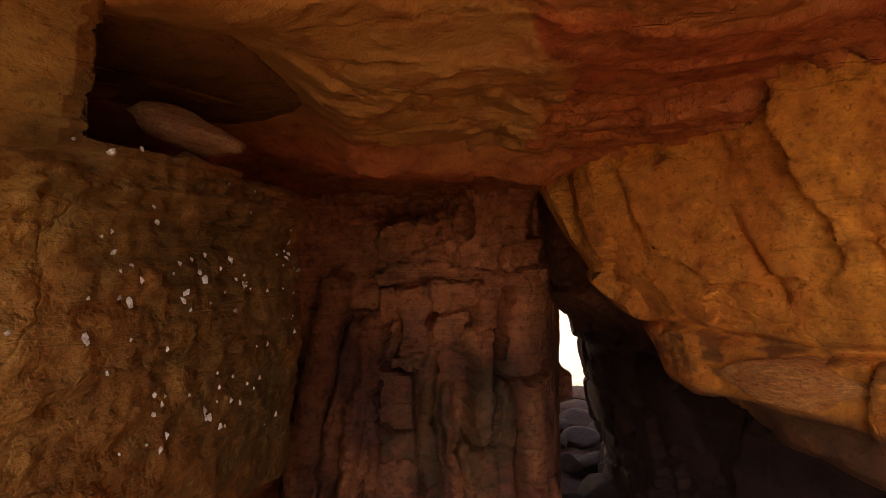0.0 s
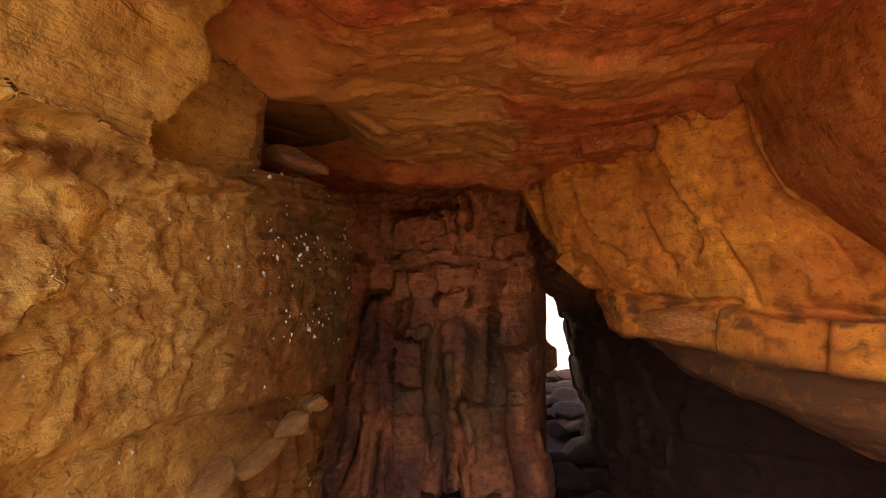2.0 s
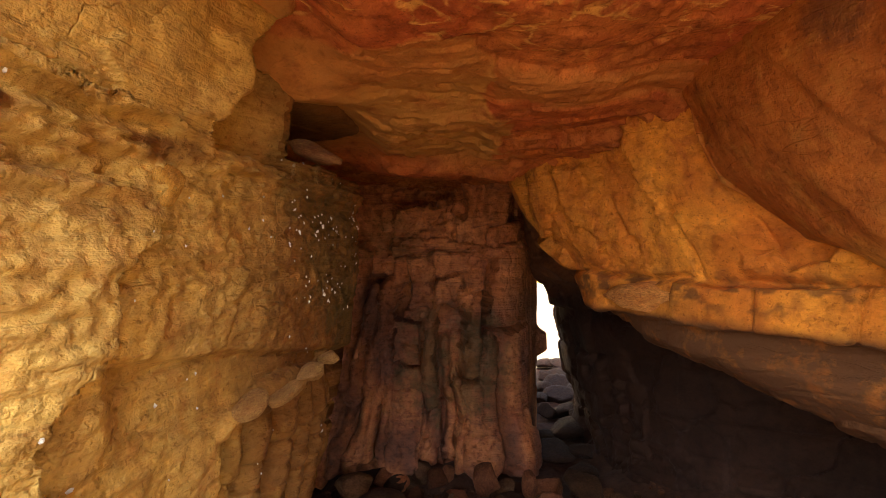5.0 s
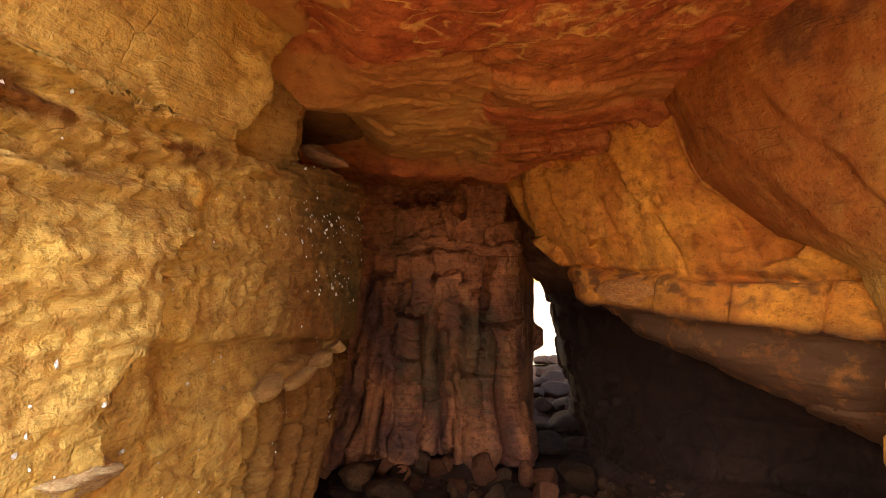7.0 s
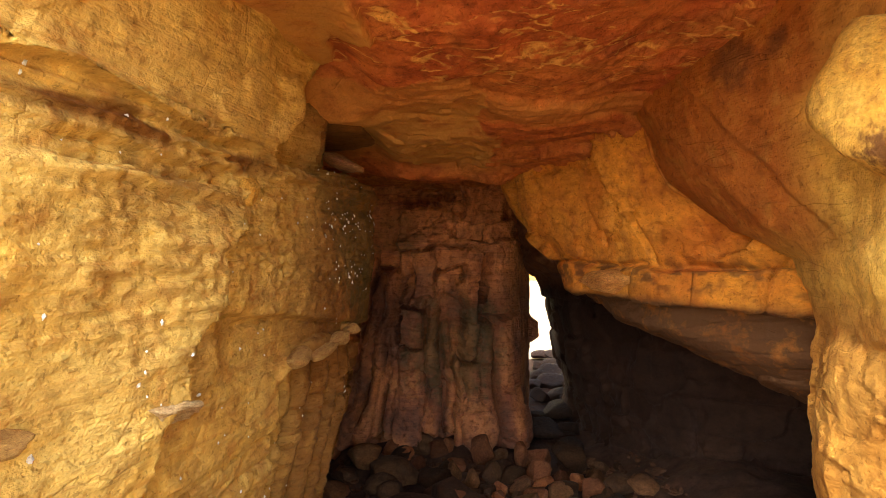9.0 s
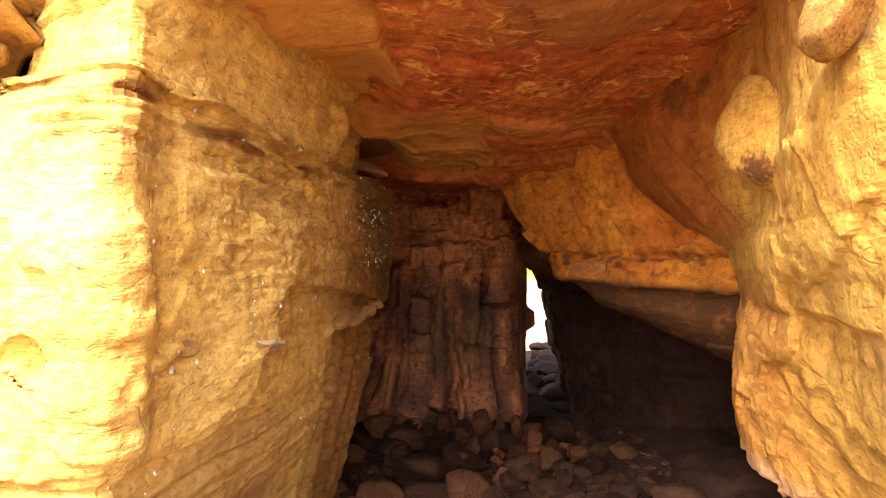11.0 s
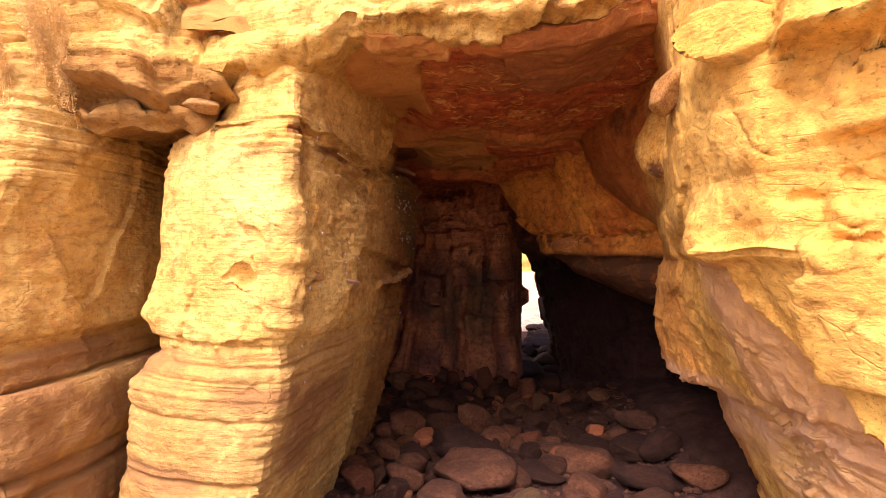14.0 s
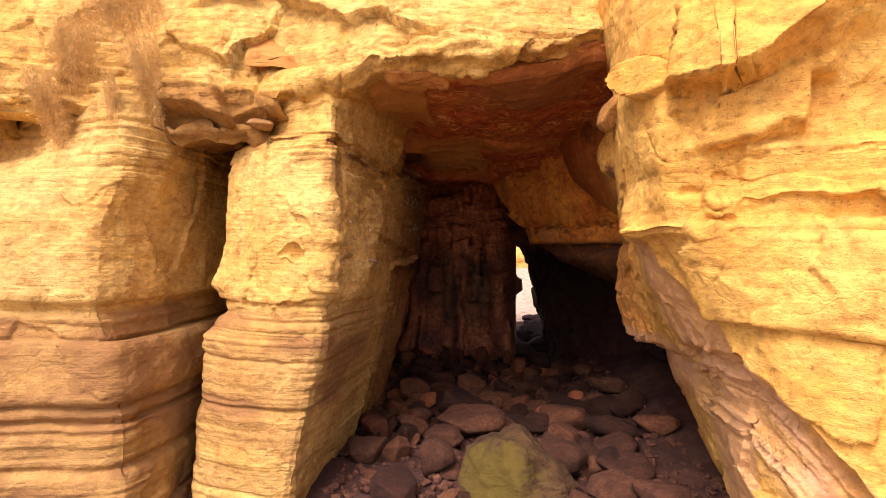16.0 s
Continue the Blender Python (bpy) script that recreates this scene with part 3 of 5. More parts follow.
# ---- left buttress beyond the cleft ----
def buttress_relief(x, y, z):
    zz = z + 0.035 * fbm(x, y, 0, 0.7, 2, 5) + 0.02 * x + 0.05
    low, top = smooth(2.55, 2.4, zz), smooth(3.7, 4.1, zz)
    d = layers(zz, 13, -1, 7, 0.46) * (0.012 + 0.11 * low + 0.015 * top) * (0.4 + 0.6 * smooth(-0.35, 0.35, vnoise(x * 0.8, y * 0.8, z * 1.6, 19)))
    d += layers(zz, 14, -1, 7, 0.09) * (0.002 + 0.03 * low * smooth(-0.3, 0.3, vnoise(x * 0.9, y, z * 1.1, 20)) + 0.02 * top)
    d -= 0.10 * np.exp(-((zz - 1.12) / 0.03) ** 2) + 0.05 * np.exp(-((zz - 2.42) / 0.03) ** 2)
    d += 0.07 * facets(x * 0.9, y * 0.9, z * 0.9, 25, 0.9) + 0.010 * facets(x * 3, y * 3, z * 4, 26, 0.8)
    return d + 0.05 * fbm(x, y, z, 1.1, 2, 33) + 0.014 * fbm(x, y, z, 5.0, 4, 34)


def buttress_level(z, *pts):
    return (z, [(-10.0, 3.0), (-10.0, pts[0][1]), *pts, (-3.95, 0.6), (-3.9, 3.0)])


BUTTRESS = [
    buttress_level(-0.3, (-7.0, -2.5), (-5.5, -2.45), (-3.95, -2.38), (-3.82, -1.5), (-3.85, -0.5)),
    buttress_level(1.1, (-7.0, -2.4), (-5.5, -2.35), (-3.98, -2.28), (-3.86, -1.5), (-3.85, -0.5)),
    buttress_level(2.0, (-7.0, -2.3), (-5.5, -2.3), (-4.2, -2.2), (-4.02, -1.5), (-3.95, -0.6)),
    buttress_level(2.5, (-7.0, -2.25), (-5.5, -2.22), (-4.4, -2.2), (-4.15, -1.5), (-4.0, -0.6)),
    buttress_level(3.5, (-7.0, -2.15), (-5.5, -2.12), (-4.42, -2.1), (-4.18, -1.4), (-4.02, -0.6)),
    buttress_level(4.05, (-7.0, -1.6), (-5.4, -1.95), (-4.25, -1.95), (-4.02, -1.35), (-3.95, -0.6)),
    buttress_level(4.5, (-7.0, -0.6), (-5.15, -1.6), (-4.3, -1.85), (-3.9, -1.3), (-3.85, -0.6)),
    buttress_level(5.4, (-7.0, 0.0), (-4.95, -1.45), (-4.35, -1.72), (-3.85, -1.2), (-3.8, -0.6)),
]
BUTTRESS_GRID = g = rock_solid(BUTTRESS, (2, 7), 0.024, None, buttress_relief, cut=0.16)
zz = g[..., 2] + 0.035 * fbm(g[..., 0], g[..., 1], 0, 0.7, 2, 5)
skin = (0.25 + 1.0 * smooth(2.5, 2.35, zz)) * (0.6 + 0.4 * smooth(-0.3, 0.4, vnoise(g[..., 0], g[..., 1], zz * 3.5, 3)))
me = mesh_from_grid("wall_buttress", g, M_YELLOW, wrap=True, field=skin)
structure("wall_buttress", me, "weathered yellow sandstone buttress beside a dark cleft", "rock wall")


# ---- right cliff, from the shore into the cave ----
def along(x, y):
    """Metres along the cliff's foot from its outer corner, less than 0 towards the cave."""
    return np.where(y > -3.25, -(y + 3.25), (x - 1.85) * 0.867 - (y + 3.25) * 0.499)


def band_top(s):
    """The upper edge of the sloping pink band."""
    return ramp(s, (-1.39, 1.98), (-0.36, 2.17), (0.63, 2.13), (0.92, 1.92), (1.19, 1.64), (1.44, 1.32), (3.0, 0.0)) + 0.03 * np.sin(5 * s)


def right_form(x, y, z, nx, ny):
    s = along(x, y)
    w = 0.05 * vnoise(s * 3, z * 3, 0 * z, 16) + 0.025 * vnoise(s * 9, z * 9, 0 * z, 17)
    out = smooth(0.2, -0.4, y)
    # leaning slab of the inner wall with its sharp slanting edge, and a thin crack along it
    q = (z - 3.14 - 1.14 * y) / 1.52 + 0.03 * vnoise(x * 2, y * 2, z * 2, 15)
    deep = smooth(-0.1, 0.2, y) * smooth(3.85, 4.1, z)
    d = deep * (-0.36 * np.clip(-q, 0, 0.32) + 0.14 * np.clip(-q - 0.17, 0, 0.12) - 0.02 * np.exp(-((q - 0.42) / 0.015) ** 2) - 0.03 * smooth(0.42, 0.40, q))
    # block under the shelf with its rounded foot
    outer = out * smooth(-1.9, -1.3, s)
    foot = ramp(s, (-0.9, 4.2), (0.0, 4.05), (0.65, 4.14), (1.13, 4.22), (1.16, 4.7)) + w
    d += 0.20 * smooth(foot - 0.02, foot + 0.10, z) * smooth(5.3, 4.9, z) * smooth(0.0, 0.55, s) * smooth(1.2, 1.12, s + w - 0.25 * (z - 4.2)) * out
    d += 0.05 * smooth(foot - 0.25, foot + 0.05, z) * smooth(-1.0, -0.4, s) * out
    d += 0.11 * smooth(0.62, 0.66, s + w) * smooth(4.2, 4.1, z) * smooth(3.66, 3.72, z + w) * out
    # block that juts over the smooth face, with a sharp foot that turns to a sloping soffit
    low = ramp(s, (0.0, 4.64), (0.12, 4.68), (0.50, 4.62), (0.90, 4.74), (1.15, 4.80), (1.6, 4.95), (3.0, 5.4)) + 0.25 * w
    high = ramp(s, (0.0, 4.71), (0.12, 4.75), (0.50, 4.69), (0.90, 4.83), (1.15, 5.05), (1.6, 5.45), (3.0, 6.2)) + 0.25 * w
    jut = ramp(s, (0.0, 0.36), (0.12, 0.42), (0.40, 0.52), (0.75, 0.44), (1.2, 0.48), (3.0, 0.6))
    d += jut * smooth(0.0, 0.035, s - 0.22 * (z - 4.7) + 0.3 * w) * smooth(low, high, z) * smooth(6.5, 5.5, z) * out
    # flat round face beside the block
    disk = np.hypot((s + 0.25) / 0.29, (z - 4.91 + 0.12 * s) / 0.20) + 0.2 * w
    d += (0.05 + 0.46 * np.clip(-s, 0, 0.6)) * smooth(1.03, 0.97, disk) * out - 0.03 * np.exp(-((disk - 1.07) / 0.04) ** 2) * out
    # tongue under the ledge, great oval plate with a curved crack
    left = ramp(z, (2.5, -0.22), (2.81, -0.46), (3.0, -0.62), (3.36, -0.72))
    d += 0.10 * smooth(left - 0.01, left + 0.02, s + w * 0.6) * smooth(2.50, 2.53, z + 0.3 * w) * smooth(3.48, 3.42, z) * out
    oval = ramp(z, (2.0, 0.3), (2.2, 0.0), (2.5, -0.15), (3.1, -0.12), (3.3, 0.0), (3.6, 0.3))
    d += 0.11 * smooth(oval - 0.02, oval + 0.04, s + 0.5 * w) * smooth(3.70, 3.62, z + w - 0.06 * s) * smooth(-0.02, 0.05, z - band_top(s) + w) * out
    arc = np.hypot((s - 1.05) / 0.44, (z - 3.0) / 0.62) + 0.6 * w
    d -= 0.012 * np.exp(-((arc + 2.5 * w - 1) / 0.03) ** 2) * (s > 1.15) * out
    d -= 0.08 * smooth(0.05, -0.02, z - band_top(s) + w) * smooth(-0.7, -0.5, z - band_top(s)) * outer
    lip = 3.41 + 0.06 * s + 0.3 * w
    taper = smooth(-1.15, -0.95, s) * (1 - smooth(-0.75, -0.3, s))
    d += 0.15 * taper * smooth(lip - 0.08, lip - 0.05, z) * smooth(4.3, 3.42, z) ** 3
    d += 0.05 * smooth(lip - 0.01, lip + 0.02, z) * smooth(4.0, 3.6, z) * smooth(-1.1, -0.8, s) * smooth(0.02, -0.05, s + w) * out
    # thin cracks across the smooth face
    for a, b, c, d0 in ((0.35, 3.55, 1.25, 3.74), (-0.35, 4.5, 0.1, 3.8), (0.5, 4.02, 1.1, 4.10), (1.3, 4.0, 2.6, 4.25)):
        k = np.clip((s - a) / (c - a), 0, 1)
        d -= 0.025 * np.exp(-((z - b - (d0 - b) * k + 1.5 * w) / 0.012) ** 2) * (s > min(a, c)) * (s < max(a, c)) * out
    # small steps beside the ledge's end
    d += 0.06 * smooth(0.30, 0.33, s + w) * smooth(0.66, 0.62, s + w) * smooth(3.5, 3.54, z + w) * smooth(3.86, 3.82, z + w) * out
    d -= 0.05 * bump_at(s + w, z + w, 0.2, 3.75, 0.12, 0.07) * out
    return d + 0.03 * fbm(x, y, z, 0.8, 2, 35)


def right_relief(x, y, z):
    s = along(x, y)
    below = band_top(s) - z
    band = smooth(0.0, 0.05, below) * smooth(0.95, 0.7, below) * smooth(-1.9, -1.3, s)
    d = layers(z + 0.05 * fbm(x, y, 0, 0.7, 2, 5), 15, -1, 9, 0.7) * 0.012
    d += layers(below + 0.04 * vnoise(x * 2, y * 2, z, 39), 16, -1, 3, 0.055) * 0.045 * band * (0.5 + 0.5 * smooth(-0.3, 0.3, vnoise(x * 2, y * 2, z * 4, 40)))
    calm = 1 - 0.7 * smooth(-0.2, 0.3, y) * smooth(3.7, 4.0, z)
    d += (0.04 + 0.05 * smooth(-1.0, -0.3, s)) * calm * facets(x * 0.9, y * 0.9, z * 0.9, 27, 1.0) + 0.024 * calm * facets(x * 2.2, y * 2.2, z * 2.4, 28, 0.9) * (0.25 + smooth(-0.1, 0.3, vnoise(x, y, z, 29)) + 1.5 * smooth(0.6, 0.8, below))
    lobe = smooth(3.4, 3.2, z) * smooth(1.6, 1.8, z) * smooth(-3.2, -2.8, y)
    d += lobe * (0.06 * facets(x * 1.8, y * 1.8, z * 1.6, 24, 0.9) + 0.02 * facets(x * 5, y * 5, z * 4, 25, 0.9))
    return d + 0.010 * fbm(x, y, z, 5.0, 4, 38)


def right_level(z, *pts):
    return (z, [(9.0, 3.2), (5.2, 3.2), *pts, (5.2, -5.4), (9.0, -5.8)])


RIGHT = [
    right_level(-0.3, (5.0, 1.6), (4.5, 1.0), (4.1, 0.3), (3.7, -1.0), (3.3, -2.0), (2.95, -3.2), (3.1, -3.9), (3.8, -4.6)),
    right_level(0.8, (4.7, 1.5), (4.1, 0.9), (3.55, 0.2), (3.25, -0.9), (3.02, -2.0), (2.72, -3.25), (2.9, -3.85), (3.7, -4.5)),
    right_level(1.45, (4.6, 1.4), (3.8, 0.9), (3.25, 0.2), (3.02, -0.8), (2.84, -1.9), (2.6, -3.3), (2.75, -3.75), (3.6, -4.4)),
    right_level(1.77, (4.6, 1.4), (3.7, 0.9), (3.2, 0.2), (2.95, -0.75), (2.78, -1.9), (2.58, -3.3), (2.74, -3.75), (3.6, -4.4)),
    right_level(1.84, (4.5, 1.4), (3.0, 1.1), (2.56, 0.2), (2.80, -0.75), (2.7, -1.9), (2.58, -3.3), (2.74, -3.75), (3.6, -4.4)),
    right_level(2.45, (4.5, 1.4), (2.9, 1.1), (2.36, 0.2), (2.56, -0.9), (2.34, -2.1), (2.50, -3.28), (2.65, -3.65), (3.6, -4.4)),
    right_level(3.04, (4.4, 1.5), (2.9, 1.1), (2.42, 0.2), (2.38, -1.1), (2.03, -2.13), (2.24, -3.24), (2.52, -3.58), (3.6, -4.35)),
    right_level(3.30, (4.3, 1.6), (2.95, 1.2), (2.54, 0.2), (2.30, -1.2), (1.92, -2.15), (2.06, -3.2), (2.5, -3.55), (3.6, -4.3)),
    right_level(3.36, (4.2, 1.7), (2.95, 1.2), (2.54, 0.2), (2.15, -1.2), (1.84, -2.2), (1.96, -3.2), (2.5, -3.52), (3.6, -4.2)),
    right_level(3.8, (3.6, 1.9), (2.8, 1.2), (2.44, 0.1), (2.02, -1.2), (1.8, -2.2), (1.87, -3.25), (2.45, -3.5), (3.5, -4.2)),
    right_level(4.05, (2.72, 2.15), (2.35, 1.4), (2.42, -0.2), (2.0, -1.2), (1.76, -2.2), (1.84, -3.25), (2.42, -3.5), (3.5, -4.2)),
    right_level(4.5, (2.12, 2.35), (2.05, 1.6), (2.40, -0.3), (1.95, -1.2), (1.66, -2.24), (1.84, -3.25), (2.42, -3.5), (3.5, -4.2)),
    right_level(4.7, (2.02, 2.4), (1.98, 1.6), (2.40, -0.3), (1.98, -1.2), (1.62, -2.24), (1.83, -3.25), (2.42, -3.5), (3.5, -4.2)),
    right_level(4.78, (1.98, 2.4), (1.95, 1.6), (2.38, -0.3), (1.98, -1.2), (1.6, -2.28), (1.82, -3.25), (2.42, -3.5), (3.5, -4.2)),
    right_level(5.15, (1.82, 2.4), (1.9, 1.5), (2.3, -0.3), (1.95, -1.2), (1.6, -2.3), (1.82, -3.25), (2.42, -3.52), (3.5, -4.25)),
    right_level(5.35, (1.78, 2.4), (1.9, 1.5), (2.3, -0.3), (1.93, -1.2), (1.58, -2.3), (1.83, -3.25), (2.42, -3.55), (3.5, -4.3)),
    right_level(6.2, (1.9, 2.4), (1.9, 1.5), (2.1, -0.3), (1.7, -1.2), (1.52, -2.3), (1.88, -3.25), (2.45, -3.6), (3.5, -4.35)),
    right_level(9.0, (1.9, 2.4), (1.9, 1.5), (2.1, -0.3), (1.7, -1.2), (1.6, -1.9), (2.2, -2.8), (2.9, -3.2), (3.8, -3.8)),
]
g = rock_solid(RIGHT, (2, 9), 0.026, right_form, right_relief, cut=0.14)
s = along(g[..., 0], g[..., 1])
below = band_top(s) - g[..., 2]
skin = smooth(-0.1, 0.05, below) * smooth(1.0, 0.6, below) * (0.5 + 0.5 * smooth(-0.4, 0.3, vnoise(g[..., 0] * 1.5, g[..., 1] * 1.5, below * 9, 3)))
edge = ramp(g[..., 2], (1.9, 0.4), (2.3, 0.0), (2.5, -0.22), (2.81, -0.46), (3.0, -0.62), (3.36, -0.72)) + 0.03 * vnoise(g[..., 0] * 5, g[..., 1] * 5, g[..., 2] * 5, 19)
skin = np.maximum(skin, 0.75 * smooth(0.02, -0.02, s - edge) * smooth(3.38, 3.30, g[..., 2]) * smooth(-1.5, -2.1, g[..., 1]))
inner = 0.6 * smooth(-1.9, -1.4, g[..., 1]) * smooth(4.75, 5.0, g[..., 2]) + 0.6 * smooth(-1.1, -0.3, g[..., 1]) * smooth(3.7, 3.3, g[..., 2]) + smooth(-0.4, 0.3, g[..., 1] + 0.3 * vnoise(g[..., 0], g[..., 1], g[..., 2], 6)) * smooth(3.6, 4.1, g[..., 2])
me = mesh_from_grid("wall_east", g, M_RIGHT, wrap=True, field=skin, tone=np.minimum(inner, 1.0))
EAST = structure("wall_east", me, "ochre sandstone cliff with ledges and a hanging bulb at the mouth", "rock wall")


# ---- hanging rock ----
def hanging_relief(x, y, z):
    w = 0.03 * vnoise(x * 3, y * 3, z * 3, 46) + 0.012 * vnoise(x * 9, y * 9, z * 9, 47)
    s = 0.41 * x - 0.91 * y + w
    # the row of ledge blocks with upright joints, under a broken notch
    row = smooth(3.31, 3.35, z + w) * smooth(3.68, 3.64, z + w)
    proud = ramp(s, (-9.0, 0.02), (-1.60, 0.02), (-1.56, 0.10), (-0.84, 0.08), (-0.80, 0.15), (-0.2, 0.13), (-0.16, 0.08), (0.6, 0.1))
    d = row * proud * smooth(-2.75, -2.6, s)
    for joint in (-1.58, -0.82, -0.18):
        d -= 0.09 * row * np.exp(-((s - joint) / 0.018) ** 2)
    d -= 0.10 * np.exp(-((z + w - 3.71) / 0.03) ** 2) * (0.35 + 0.65 * smooth(-0.2, 0.3, vnoise(x * 3, y * 3, 0 * z, 48)))
    d -= 0.10 * smooth(3.33, 3.27, z + w) * smooth(3.05, 3.2, z)
    # leaning planes of the face
    upper = smooth(3.66, 3.85, z)
    d += upper * (0.17 * facets(x * 0.95, y * 0.95, z * 0.8, 43, 1.0) + 0.035 * facets(x * 2.0, y * 2.0, z * 1.3, 45, 0.9) + 0.012 * facets(x * 6, y * 6, z * 4, 48, 0.9))
    for mid, top, foot in ((-2.05, 4.45, 3.9), (-1.45, 4.35, 3.75), (-0.85, 4.3, 3.85)):
        d -= 0.07 * np.exp(-((s - mid + 0.35 * (z - 4.1)) / 0.035) ** 2) * smooth(foot - 0.1, foot + 0.1, z) * smooth(top + 0.1, top - 0.1, z)
    # bedded underside
    d += layers(z + 0.1 * x + 0.25 * y, 44, -4, 7, 0.10) * 0.022 * smooth(3.3, 3.2, z) + 0.04 * facets(x * 1.0, y * 1.0, z * 2.0, 41, 0.9) * smooth(3.3, 3.2, z)
    d -= 0.10 * bump_at(s, z, -2.15, 5.02, 0.09, 0.10)
    return d + 0.02 * fbm(x, y, z, 1.0, 2, 41) + 0.012 * fbm(x, y, z, 4.0, 4, 42)


def hang_level(z, back, *pts):
    return (z, [(6.5, 6.2), back, *pts, (6.5, 0.9)])


HANG = [
    hang_level(2.3, (4.2, 5.5), (4.2, 4.5), (3.9, 3.4), (3.7, 2.2), (3.6, 1.6), (4.0, 1.1)),
    hang_level(2.65, (3.4, 5.6), (3.2, 4.4), (3.0, 3.2), (2.95, 2.2), (3.0, 1.6), (3.7, 0.9)),
    hang_level(3.0, (2.9, 5.8), (2.5, 4.4), (2.2, 3.5), (2.25, 2.8), (2.6, 1.75), (3.5, 0.8)),
    hang_level(3.36, (2.6, 5.8), (1.85, 4.5), (1.53, 3.75), (1.86, 3.2), (2.42, 1.98), (3.3, 0.8)),
    hang_level(3.55, (2.5, 5.8), (1.75, 4.6), (1.5, 3.8), (1.88, 3.17), (2.42, 2.0), (3.3, 0.9)),
    hang_level(3.8, (2.2, 5.9), (1.65, 4.9), (1.42, 4.0), (1.82, 3.25), (2.38, 2.2), (3.2, 1.1)),
    hang_level(4.0, (2.0, 6.0), (1.4, 4.9), (1.12, 4.05), (1.68, 3.3), (2.26, 2.3), (3.1, 1.3)),
    hang_level(4.3, (1.8, 6.0), (1.25, 5.0), (0.93, 4.1), (1.55, 3.35), (2.18, 2.35), (3.0, 1.4)),
    hang_level(4.8, (1.5, 6.2), (1.05, 5.2), (0.80, 4.1), (1.42, 3.42), (2.02, 2.45), (2.8, 1.6)),
    hang_level(5.6, (1.3, 6.2), (0.9, 5.2), (0.62, 3.9), (1.3, 3.2), (1.9, 2.3), (2.8, 1.6)),
]
g = rock_solid(HANG, (2, 6), 0.026, None, hanging_relief)
# Rust stains along the ledge; the dark below it paints the underside's shade.
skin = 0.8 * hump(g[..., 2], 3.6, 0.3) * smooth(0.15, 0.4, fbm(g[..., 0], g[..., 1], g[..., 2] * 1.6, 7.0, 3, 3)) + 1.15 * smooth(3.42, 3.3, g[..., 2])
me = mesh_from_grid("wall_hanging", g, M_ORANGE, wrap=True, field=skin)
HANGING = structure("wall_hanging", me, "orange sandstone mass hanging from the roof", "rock")


